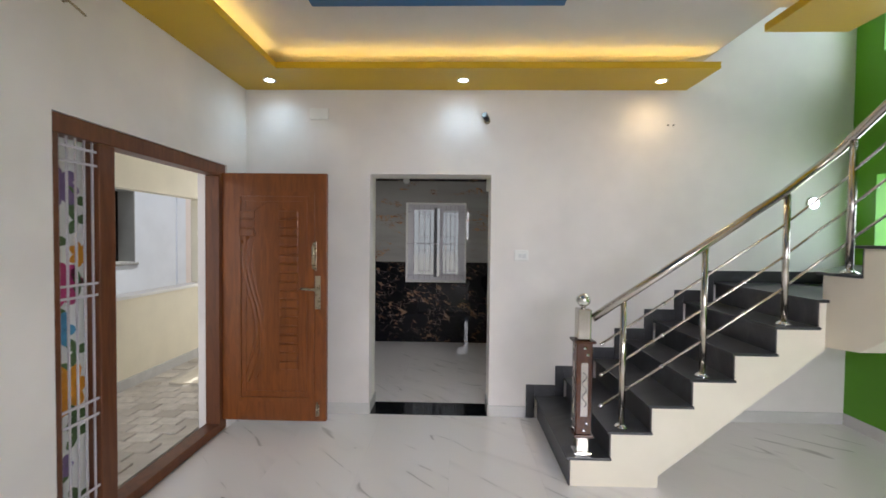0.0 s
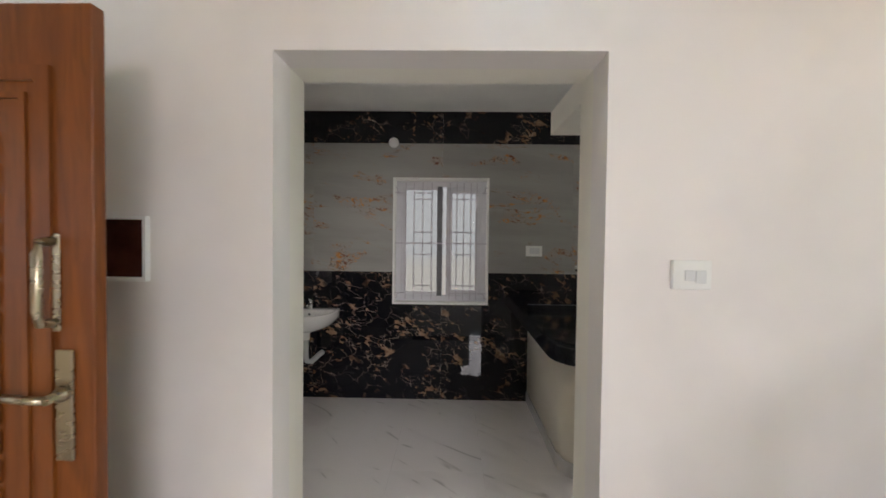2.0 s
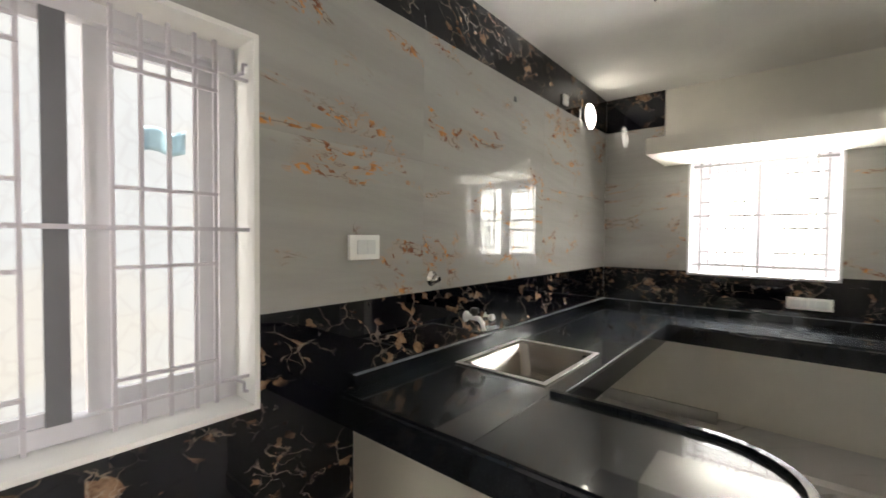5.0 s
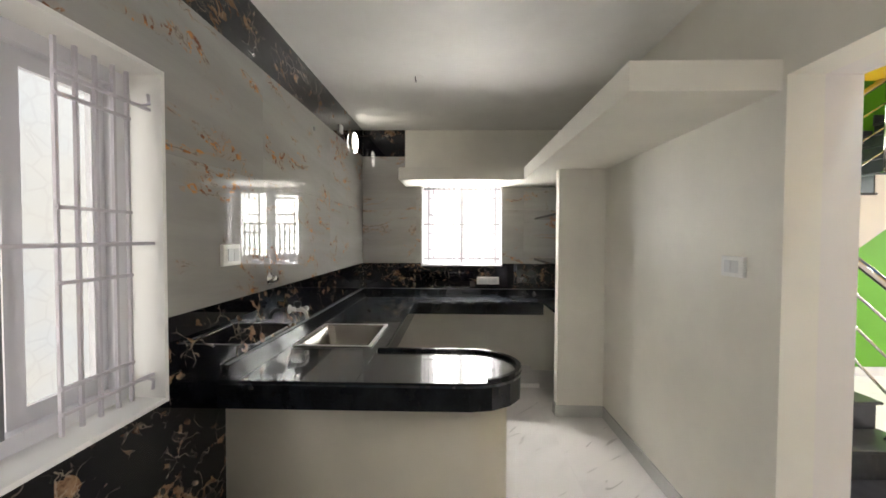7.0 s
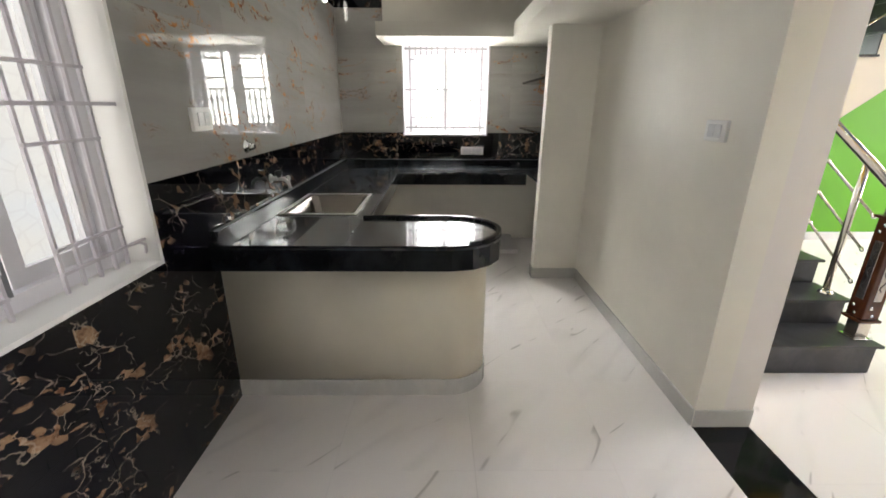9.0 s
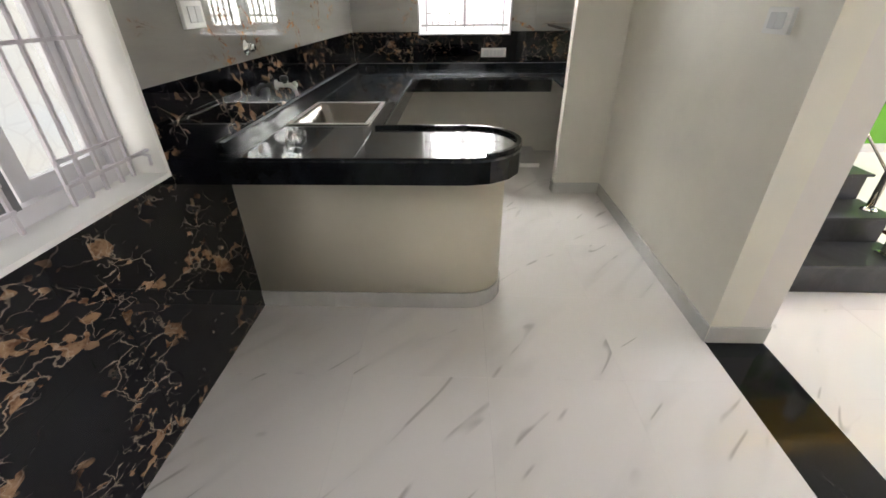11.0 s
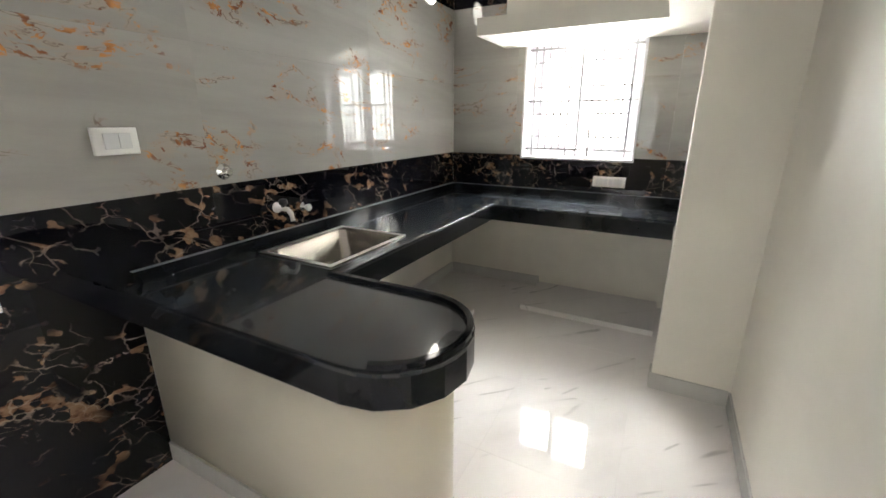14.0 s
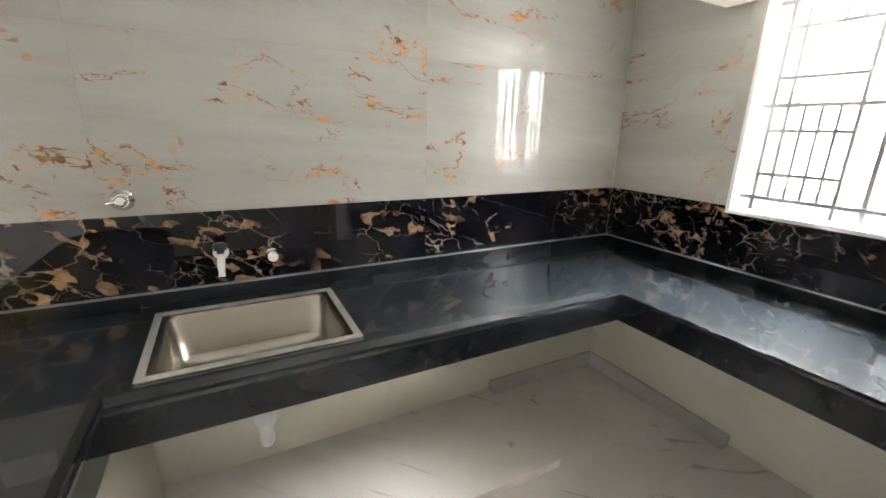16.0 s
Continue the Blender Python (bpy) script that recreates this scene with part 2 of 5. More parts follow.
newel_wood_mat = wood("newel_wood", (0.05, 0.016, 0.008), (0.085, 0.028, 0.012), 0.22)


def metal(name, color, rough, brushed=True):
    m, nt, b = start(name, color, rough, 1.0)
    g = noise_node(nt, coords(nt, (3, 1, 1)), 60, 3)
    nt.links.new(ramp(nt, g, 0.3, 0.7, rough * 0.93, rough * 1.08), b.inputs["Roughness"])
    return m


steel_mat = metal("stainless_steel", (0.58, 0.545, 0.49), 0.17)
sink_steel = start("sink_steel", (0.40, 0.37, 0.335), 0.24, 1.0)[0]
# Paler than the bowl's steel: the light caught on the rim is in the colour.
lit_rim_steel = start("lit_rim_steel", (0.84, 0.83, 0.81), 0.42, 1.0)[0]
chrome_mat = metal("chrome", (0.78, 0.78, 0.78), 0.06)
brass_mat = metal("antique_brass", (0.42, 0.36, 0.26), 0.28)


def plain(name, color, rough, vary=0.05, spec=0.5):
    m, nt, b = start(name, color, rough, 0.0, spec)
    g = noise_node(nt, coords(nt), 9, 4)
    nt.links.new(mix(nt, ramp(nt, g, 0.3, 0.7), tuple(c * (1 - vary) for c in color), color), b.inputs["Base Color"])
    return m


rocker_plastic = plain("rocker_plastic", (0.72, 0.73, 0.735), 0.25)
white_plastic = plain("white_plastic", (0.82, 0.82, 0.80), 0.3)
upvc_mat = plain("white_upvc", (0.70, 0.69, 0.72), 0.3)
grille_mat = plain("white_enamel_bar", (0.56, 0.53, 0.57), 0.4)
# White enamel darkened in colour, for bars seen against the window's glare.
backlit_bar_mat = plain("backlit_enamel_bar", (0.30, 0.29, 0.30), 0.4)
ceramic_mat = plain("white_ceramic", (0.84, 0.83, 0.80), 0.08)
pipe_mat = plain("grey_pvc", (0.50, 0.52, 0.52), 0.4)
black_mat = plain("black_plastic", (0.012, 0.012, 0.013), 0.35)
rubber_mat = plain("dark_gap", (0.10, 0.10, 0.11), 0.6)
stile_shade_mat = plain("stile_shade", (0.15, 0.15, 0.16), 0.5)
plaque_mat = plain("dark_plaque", (0.07, 0.022, 0.018), 0.15, 0.6)
porch_pale_mat = granite("porch_pale_finish", (0.66, 0.60, 0.50), (0.74, 0.68, 0.57), 0.25)
porch_floor_mat = granite("porch_stone", (0.42, 0.38, 0.33), (0.62, 0.57, 0.50), 0.3)


def paver():
    m, nt, b = start("porch_paver", (0.5, 0.45, 0.38), 0.75)
    info = nt.nodes.new("ShaderNodeObjectInfo")
    tone = mix(nt, info.outputs["Random"], (0.44, 0.39, 0.33), (0.66, 0.61, 0.54))
    grime = ramp(nt, noise_node(nt, coords(nt, world_space=True), 14, 5, 0.65), 0.35, 0.7)
    nt.links.new(mix(nt, math_node(nt, "MULTIPLY", grime, 0.45), tone, (0.36, 0.33, 0.29)), b.inputs["Base Color"])
    bump(nt, b, noise_node(nt, coords(nt), 120, 3), 0.3, 0.002)
    return m


paver_mat = paver()
ground_mat = plain("dry_ground", (0.36, 0.30, 0.24), 0.9, 0.3)


def glowing(name, color, strength):
    m, nt, b = start(name, color, 0.5)
    b.inputs["Emission Color"].default_value = (*color, 1)
    b.inputs["Emission Strength"].default_value = strength
    return m


cool_led = glowing("cool_led", (0.86, 0.95, 1.0), 30)
warm_led = glowing("warm_led", (1.0, 0.72, 0.36), 30)
strip_led = glowing("strip_led", (1.0, 0.70, 0.20), 16)
bulb_mat = glowing("lit_bulb", (1.0, 0.95, 0.86), 6)


def glass_pane():
    m, nt, b = start("window_glass", (0.95, 0.97, 0.97), 0.02)
    b.inputs["Transmission Weight"].default_value = 1.0
    b.inputs["IOR"].default_value = 1.05
    return m


glass_mat = glass_pane()


def glow_wall(name, colors, strength, crackle=0.0):
    """A glowing backdrop for a sunlit distance: pale stucco in broad soft bands."""
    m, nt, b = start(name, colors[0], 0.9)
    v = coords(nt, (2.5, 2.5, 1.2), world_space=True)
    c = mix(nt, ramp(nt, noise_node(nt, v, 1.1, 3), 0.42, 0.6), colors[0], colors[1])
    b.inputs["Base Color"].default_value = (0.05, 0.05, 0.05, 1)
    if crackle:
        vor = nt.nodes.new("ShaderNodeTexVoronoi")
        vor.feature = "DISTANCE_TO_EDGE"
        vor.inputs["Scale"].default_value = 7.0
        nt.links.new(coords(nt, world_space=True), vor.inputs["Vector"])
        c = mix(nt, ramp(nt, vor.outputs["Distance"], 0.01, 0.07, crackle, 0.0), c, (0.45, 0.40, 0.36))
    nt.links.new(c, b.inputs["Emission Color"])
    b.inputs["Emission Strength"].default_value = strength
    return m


east_far = glow_wall("east_distance", ((1.0, 0.97, 0.92), (0.72, 0.68, 0.64)), 2.0)
tarp_mat = plain("blue_tarpaulin", (0.30, 0.44, 0.52), 0.5, 0.2)
north_far = glow_wall("north_distance", ((0.98, 0.93, 0.87), (0.90, 0.92, 0.96)), 0.31, 0.14)

# ---- mesh helpers ----


def box(bm, x0, x1, y0, y1, z0, z1, bevel=0.0, seg=2):
    v = [bm.verts.new((x, y, z)) for x in (x0, x1) for y in (y0, y1) for z in (z0, z1)]
    faces = [bm.faces.new([v[i] for i in f]) for f in ((0, 1, 3, 2), (4, 6, 7, 5), (0, 4, 5, 1), (2, 3, 7, 6), (0, 2, 6, 4), (1, 5, 7, 3))]
    if bevel:
        edges = list({e for f in faces for e in f.edges})
        bmesh.ops.bevel(bm, geom=edges, offset=bevel, segments=seg, affect="EDGES", profile=0.5)
    return bm


def tube(bm, p0, p1, r, seg=14, r1=None, caps=True):
    """A round bar from p0 to p1."""
    p0, p1 = Vector(p0), Vector(p1)
    q = (p1 - p0).to_track_quat("Z", "Y")
    r1 = r if r1 is None else r1
    rings = []
    for p, rad in ((p0, r), (p1, r1)):
        rings.append([bm.verts.new(p + q @ Vector((rad * math.cos(2 * math.pi * i / seg), rad * math.sin(2 * math.pi * i / seg), 0))) for i in range(seg)])
    for i in range(seg):
        f = bm.faces.new((rings[0][i], rings[0][(i + 1) % seg], rings[1][(i + 1) % seg], rings[1][i]))
        f.smooth = True
    if caps:
        bm.faces.new(rings[0][::-1])
        bm.faces.new(rings[1])
    return bm


def lathe(bm, profile, origin, axis=(0, 0, 1), seg=24):
    """Turns (radius, height) pairs about an axis through origin."""
    q = Vector(axis).to_track_quat("Z", "Y")
    o = Vector(origin)
    rings = []
    for r, h in profile:
        rings.append([bm.verts.new(o + q @ Vector((max(r, 1e-4) * math.cos(2 * math.pi * i / seg), max(r, 1e-4) * math.sin(2 * math.pi * i / seg), h))) for i in range(seg)])
    for a, b in zip(rings, rings[1:]):
        for i in range(seg):
            f = bm.faces.new((a[i], a[(i + 1) % seg], b[(i + 1) % seg], b[i]))
            f.smooth = True
    bm.faces.new(rings[0][::-1])
    bm.faces.new(rings[-1])
    return bm


def bent(bm, points, r, seg=12):
    """A pipe along points, mitred at the bends."""
    pts = [Vector(p) for p in points]
    rings = []
    up = Vector((0.13, 0.21, 0.97)).normalized()
    for i, p in enumerate(pts):
        d = (pts[min(i + 1, len(pts) - 1)] - pts[max(i - 1, 0)]).normalized()
        s = d.cross(up).normalized()
        u = s.cross(d)
        rings.append([bm.verts.new(p + r * (math.cos(2 * math.pi * k / seg) * s + math.sin(2 * math.pi * k / seg) * u)) for k in range(seg)])
    for a, b in zip(rings, rings[1:]):
        for k in range(seg):
            f = bm.faces.new((a[k], a[(k + 1) % seg], b[(k + 1) % seg], b[k]))
            f.smooth = True
    bm.faces.new(rings[0][::-1])
    bm.faces.new(rings[-1])
    return bm


def prism(bm, outline, z0, z1, mapping=None):
    """A flat outline (x, y) raised from z0 to z1; mapping places (x, y, z)."""
    put = mapping or (lambda x, y, z: (x, y, z))
    lo = [bm.verts.new(put(x, y, z0)) for x, y in outline]
    hi = [bm.verts.new(put(x, y, z1)) for x, y in outline]
    n = len(outline)
    bm.faces.new(lo[::-1])
    bm.faces.new(hi)
    for i in range(n):
        bm.faces.new((lo[i], lo[(i + 1) % n], hi[(i + 1) % n], hi[i]))
    return bm


def holed(bm, a0, a1, b0, b1, d0, d1, holes, put):
    """A slab a0..a1 by b0..b1, d0..d1 thick, with rectangular holes right through; put(a, b, d) gives the place."""
    av = sorted({a0, a1, *(h[0] for h in holes), *(h[1] for h in holes)})
    bv = sorted({b0, b1, *(h[2] for h in holes), *(h[3] for h in holes)})
    av = [a for a in av if a0 <= a <= a1]
    bv = [b for b in bv if b0 <= b <= b1]
    solid = {}
    for i in range(len(av) - 1):
        for j in range(len(bv) - 1):
            ca, cb = (av[i] + av[i + 1]) / 2, (bv[j] + bv[j + 1]) / 2
            solid[i, j] = not any(h[0] < ca < h[1] and h[2] < cb < h[3] for h in holes)
    cache = {}

    def vert(i, j, d):
        key = (i, j, d)
        if key not in cache:
            cache[key] = bm.verts.new(put(av[i], bv[j], d))
        return cache[key]

    for (i, j), s in solid.items():
        if not s:
            continue
        bm.faces.new([vert(i, j, d0), vert(i, j + 1, d0), vert(i + 1, j + 1, d0), vert(i + 1, j, d0)])
        bm.faces.new([vert(i, j, d1), vert(i + 1, j, d1), vert(i + 1, j + 1, d1), vert(i, j + 1, d1)])
        for di, dj, e in ((-1, 0, ((i, j), (i, j + 1))), (1, 0, ((i + 1, j), (i + 1, j + 1))), (0, -1, ((i, j), (i + 1, j))), (0, 1, ((i, j + 1), (i + 1, j + 1)))):
            if not solid.get((i + di, j + dj), False):
                p, q = e
                bm.faces.new([vert(*p, d0), vert(*q, d0), vert(*q, d1), vert(*p, d1)])
    return bm


def ALONG_X(a, b, d):
    return (a, d, b)


def ALONG_Y(a, b, d):
    return (d, a, b)


def FLAT(a, b, d):
    return (a, b, d)


def finish(name, bm, mat):
    bmesh.ops.recalc_face_normals(bm, faces=bm.faces)
    me = bpy.data.meshes.new(name)
    bm.to_mesh(me)
    bm.free()
    for m in (mat if isinstance(mat, (list, tuple)) else [mat]):
        me.materials.append(m)
    return me


def structure(name, bm, mat, label):
    return tagged(new(name, finish(name, bm, mat)), label, name.split("_")[0], kind="structure")


def thing(name, at, label, category, group=""):
    e = new(name)
    e.empty_display_size = 0.1
    e.location = at
    return tagged(e, label, category, group)


def part(name, bm, mat, parent, label=""):
    """One mesh, built in world places, under a thing or a part."""
    ob = new(name, finish(name, bm, mat))
    ob.parent = parent
    if parent.parent is None and parent.data is None:
        ob.matrix_parent_inverse = Matrix.Translation(-Vector(parent.location))
    if label:
        ob["label"] = label
    return ob


def B():
    return bmesh.new()


# ---- the large structure ----
HW, HE = -1.525, 3.63        # hall, west and east faces
KW, KE = -1.45, 3.672        # kitchen
HN, KS, KN = 3.30, 3.578, 5.85
HS = -2.6
CEIL_K = 2.68
TILE = 0.010

structure("ground", box(B(), -60, 60, -60, 60, -0.32, -0.16), ground_mat, "dry bare earth around the house")
structure("floor_hall", box(B(), HW - 0.2, HE + 0.2, HS, HN + 0.005, -0.15, -0.011), skirting_mat, "screed under the glossy hall tiles")
structure("floor_kitchen", box(B(), KW - 0.1, KE + 0.1, KS, KN + 0.1, -0.15, -0.011), skirting_mat, "screed under the glossy kitchen tiles")

# hall to kitchen, with the cased opening
OPEN = (-0.442, 0.608, -0.2, 2.10)
structure("wall_between", holed(B(), HW - 0.2, HE + 0.2, -0.15, 2.90, HN, HN + 0.14, [OPEN], ALONG_X), hall_paint, "white painted wall with an open doorway to the kitchen")
structure("wall_kitchen_south", holed(B(), HW - 0.2, HE + 0.2, -0.15, 2.90, HN + 0.14, KS, [OPEN], ALONG_X), kitchen_paint, "cream painted kitchen wall with an open doorway to the hall")
structure("wall_stair_north", box(B(), HW - 0.2, HE + 0.2, HN, KS, 2.90, 5.8), hall_paint, "white painted stairwell wall")
structure("wall_kitchen_west", holed(B(), KS, KN + 0.25, -0.15, 2.9, KW - 0.22, KW, [(4.24, 5.14, 0.90, 2.07)], ALONG_Y), kitchen_paint, "cream painted wall with a window")
structure("wall_kitchen_north", holed(B(), KW, KE + 0.22, -0.15, 2.9, KN + TILE, KN + 0.24, [(-0.42, 0.473, 0.893, 2.073)], ALONG_X), kitchen_paint, "painted wall behind the tiles with a window")
structure("wall_kitchen_east", holed(B(), KS, KN + TILE, -0.15, 2.9, KE + TILE, KE + 0.24, [(4.281, 5.193, 1.162, 2.10)], ALONG_Y), kitchen_paint, "painted wall behind the counter with a wide window")
structure("ceiling_kitchen", box(B(), KW - 0.1, KE + 0.1, KS, KN + 0.1, CEIL_K, CEIL_K + 0.12), ceiling_paint, "plain white kitchen ceiling")
structure("wall_hall_west", holed(B(), HS, HN, -0.15, 3.2, HW - 0.24, HW, [(1.54, 2.99, -0.2, 2.112)], ALONG_Y), hall_paint, "white painted wall with the entrance")
# Unseen wall; its opening is added to let the hall lamp through.
structure("wall_hall_south", holed(B(), HW - 0.24, HE + 0.24, -0.15, 5.8, HS - 0.2, HS, [(0.7, 3.1, 1.2, 2.6)], ALONG_X), hall_paint, "unseen white painted wall with a wide opening added for light")
structure("wall_stair_east", holed(B(), HS, HN, -0.15, 5.8, HE, HE + 0.24, [(2.10, 3.09, 1.40, 2.09), (2.10, 3.07, 3.05, 4.40)], ALONG_Y), green_paint, "bright green painted stairwell wall with windows")
structure("wall_upper_west", box(B(), 2.24 - 0.1, 2.24, HS, HN, 3.10, 5.8), hall_paint, "plain white wall above the hall ceiling")
structure("roof", box(B(), HW - 0.3, HE + 0.3, HS - 0.2, KS, 5.8, 5.95), ceiling_paint, "flat roof over the stairwell")

# hall ceiling: white slab with its shade in grey paint, yellow lowered border with a lit cove, blue tray
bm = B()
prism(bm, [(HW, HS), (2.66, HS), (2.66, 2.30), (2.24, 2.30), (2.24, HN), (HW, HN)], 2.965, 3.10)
structure("ceiling_hall", bm, shaded_ceiling_paint, "white hall ceiling, its shade painted in grey, above a yellow lowered border")
bm = B()
prism(bm, [(HW, HS), (-1.07, HS), (-1.07, 2.84), (2.24, 2.84), (2.24, HN), (HW, HN)], 2.82, 2.868)
structure("ceiling_border", bm, yellow_paint, "yellow lowered ceiling border with a hidden light strip")
bm = B()
box(bm, 2.16, 2.66, HS, 2.305, 2.82, 2.868)
structure("ceiling_border_east", bm, yellow_paint, "yellow lowered ceiling border beside the stairwell")
structure("ceiling_tray", box(B(), -0.57, 0.925, -1.2, 2.20, 2.925, 2.964), blue_paint, "dark blue rectangle on the hall ceiling")
strip = thing("light_strip", (0.5, 2.92, 2.87), "warm yellow light strip lying in the ceiling cove", "light strip")
part("strip", box(B(), -1.03, 2.20, 2.90, 2.915, 2.869, 2.879), strip_led, strip)
part("strip_side", box(B(), -1.145, -1.13, HS + 0.2, 2.86, 2.869, 2.879), strip_led, strip)
strip = thing("light_strip", (2.3, 0, 2.87), "warm yellow light strip in the border beside the stairwell", "light strip")
part("strip", box(B(), 2.225, 2.24, HS + 0.2, 2.2, 2.869, 2.879), strip_led, strip)

# threshold
structure("threshold", box(B(), -0.441, 0.607, HN, KS, -0.06, 0.001, 0.002), counter_mat, "polished black granite door threshold")

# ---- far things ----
# Both backdrops shine by emission, in place of sunlight falling on them.
structure("backdrop_east", box(B(), 5.6, 5.65, 1.8, 7.8, -0.16, 2.55), east_far, "glowing backdrop for the glaring wall outside the window")
structure("backdrop_north", box(B(), -3.2, 3.6, 7.3, 7.35, -0.16, 4.2), north_far, "glowing backdrop for the pale wall outside the window")

# entrance porch
structure("porch_floor", box(B(), -3.1, HW - 0.24, -1.5, 7.2, -0.15, -0.005), porch_floor_mat, "beige mottled stone porch floor")
structure("porch_parapet", box(B(), -3.15, -3.0, -1.5, 7.2, -0.15, 0.90), plaster_paint, "cream painted porch parapet")
structure("porch_coping", box(B(), -3.17, -2.98, -1.5, 7.2, 0.901, 0.935, 0.006), ceiling_paint, "white coping on the parapet")
structure("porch_beam", box(B(), -3.15, -3.0, -1.5, 7.2, 2.02, 2.95), plaster_paint, "cream beam over the porch opening")
structure("porch_skirting", box(B(), -2.998, -2.985, -1.5, 7.2, -0.004, 0.10), skirting_mat, "grey stone skirting of the porch")
structure("porch_ceiling", box(B(), -3.15, HW - 0.24, -1.5, 7.2, 2.75, 2.9), ceiling_paint, "white porch ceiling")

structure("porch_pier", box(B(), -3.15, -3.0, 5.05, 7.2, 0.936, 2.0195, 0.02), plaster_paint, "cream painted pier closing the porch opening")
# Pale cream rectangle, 20 mm high, on the porch floor.
structure("porch_slab", box(B(), -2.67, HW - 0.242, 3.93, 5.6, -0.004, 0.016, 0.003), porch_pale_mat, "smooth pale cream patch raised on the porch floor")

tarp = thing("tarpaulin", (0.62, 7.28, 1.84), "small blue plastic sheet hung on the outside wall", "tarpaulin")
bm = B()
grid = [[bm.verts.new((0.52 + 0.026 * i, 7.255 + 0.02 * math.sin(1.3 * i) - 0.002 * j, 1.90 + 0.026 * j + 0.012 * math.sin(0.9 * i))) for j in range(6)] for i in range(9)]
for i in range(8):
    for j in range(5):
        bm.faces.new((grid[i][j], grid[i + 1][j], grid[i + 1][j + 1], grid[i][j + 1])).smooth = True
ext = bmesh.ops.extrude_face_region(bm, geom=list(bm.faces))
bmesh.ops.translate(bm, verts=[g for g in ext["geom"] if isinstance(g, bmesh.types.BMVert)], vec=(0, -0.004, 0))
part("sheet", bm, tarp_mat, tarp)

# skirting boards: grey polished stone
def skirting(name, x0, x1, y0, y1, h=0.097):
    structure(name, box(B(), x0, x1, y0, y1, 0.0005, h, 0.002, 1), skirting_mat, "grey polished stone skirting board")


skirting("baseboard_hall_a", HW + 0.012, -0.442, HN - 0.011, HN - 0.0005)
skirting("baseboard_hall_b", 0.608, 1.02, HN - 0.011, HN - 0.0005)
skirting("baseboard_hall_c", 1.75, HE - 0.012, HN - 0.011, HN - 0.0005)
skirting("baseboard_hall_west", HW + 0.0005, HW + 0.011, HS, 1.54)
skirting("baseboard_hall_east", HE - 0.011, HE - 0.0005, HS, HN - 0.012)
skirting("baseboard_jamb_east", 0.597, 0.6075, HN + 0.001, KS - 0.001)
skirting("baseboard_jamb_west", -0.4415, -0.431, HN + 0.001, KS - 0.001)
skirting("baseboard_kitchen_south", 0.608, 2.444, KS + 0.0005, KS + 0.011)
skirting("baseboard_kitchen_fin", 2.444, 2.4545, KS + 0.012, 3.965)
skirting("baseboard_kitchen_fin_end", 2.456, 2.56, 3.9605, 3.971)
skirting("baseboard_kitchen_west", KW + 0.0005, KW + 0.011, KS + 0.0005, KN - 0.011)
skirting("baseboard_kitchen_north", 2.865, KE - 0.002, KN - 0.006, KN + 0.0095)
skirting("baseboard_kitchen_east", KE - 0.006, KE + 0.0095, 4.955, KN - 0.008)

# fin wall, loft slab, shelves
structure("wall_fin", box(B(), 2.455, 2.555, KS, 3.96, -0.01, 2.05, 0.004), kitchen_paint, "narrow cream painted partition beside the counter")
bm = B()
prism(bm, [(0.63, KS), (3.68, KS), (3.68, 5.365), (3.06, 5.365), (3.06, 4.15), (0.63, 4.15)], 2.05, 2.165)
structure("loft_slab", bm, kitchen_paint, "cream painted concrete loft shelf under the ceiling")
for z in (1.235, 1.685):
    shelf = thing("shelf", (3.1, 3.75, z), "dark granite shelf set between partition and wall", "shelf", "alcove shelves")
    part("board", box(B(), 2.556, KE - 0.001, KS + 0.001, 3.93, z, z + 0.022, 0.003), counter_mat, shelf)

# plinths of floor tile under the counter
for name, r in (("plinth_north", (1.262, 2.86, 5.250, KN + 0.009)), ("plinth_east", (3.115, KE + 0.009, 3.972, 4.95))):
    bm = B()
    box(bm, *r, 0.0, 0.033)
    box(bm, r[0] - 0.006, r[1] + 0.004, r[2] - 0.006, r[3], 0.034, 0.045, 0.002, 1)
    structure(name, bm, floor_tile_mat, "low tiled plinth under the counter")


# ---- kitchen worktop ----
AX, AY, AR = 1.040, 4.745, 0.261


def arc(cx, cy, r, n=8, a0=180, a1=360):
    return [(cx + r * math.cos(radians(a0 + (a1 - a0) * i / n)), cy + r * math.sin(radians(a0 + (a1 - a0) * i / n))) for i in range(n + 1)]


def ribbon(bm, pts, inset, z0, z1):
    """A strip standing along pts, inset thick to the left of its way."""
    n = len(pts)
    inner = []
    for i, p in enumerate(pts):
        a, b = Vector(pts[max(i - 1, 0)]), Vector(pts[min(i + 1, n - 1)])
        p = Vector(p)
        d0 = (p - a).normalized() if i else (b - p).normalized()
        d1 = (b - p).normalized() if i < n - 1 else d0
        n0, n1 = Vector((-d0.y, d0.x)), Vector((-d1.y, d1.x))
        m = (n0 + n1).normalized()
        inner.append(p + m * inset / max(m.dot(n0), 0.4))
    v = [[bm.verts.new((q[0], q[1], z)) for z in (z0, z1)] for q in pts]
    w = [[bm.verts.new((q[0], q[1], z)) for z in (z0, z1)] for q in inner]
    for i in range(n - 1):
        bm.faces.new((v[i][0], v[i + 1][0], v[i + 1][1], v[i][1]))
        bm.faces.new((w[i][0], w[i][1], w[i + 1][1], w[i + 1][0]))
        bm.faces.new((v[i][1], v[i + 1][1], w[i + 1][1], w[i][1]))
        bm.faces.new((v[i][0], w[i][0], w[i + 1][0], v[i + 1][0]))
    bm.faces.new((v[0][0], v[0][1], w[0][1], w[0][0]))
    bm.faces.new((v[-1][0], w[-1][0], w[-1][1], v[-1][1]))
    return bm


CT, CB = 0.858, 0.838
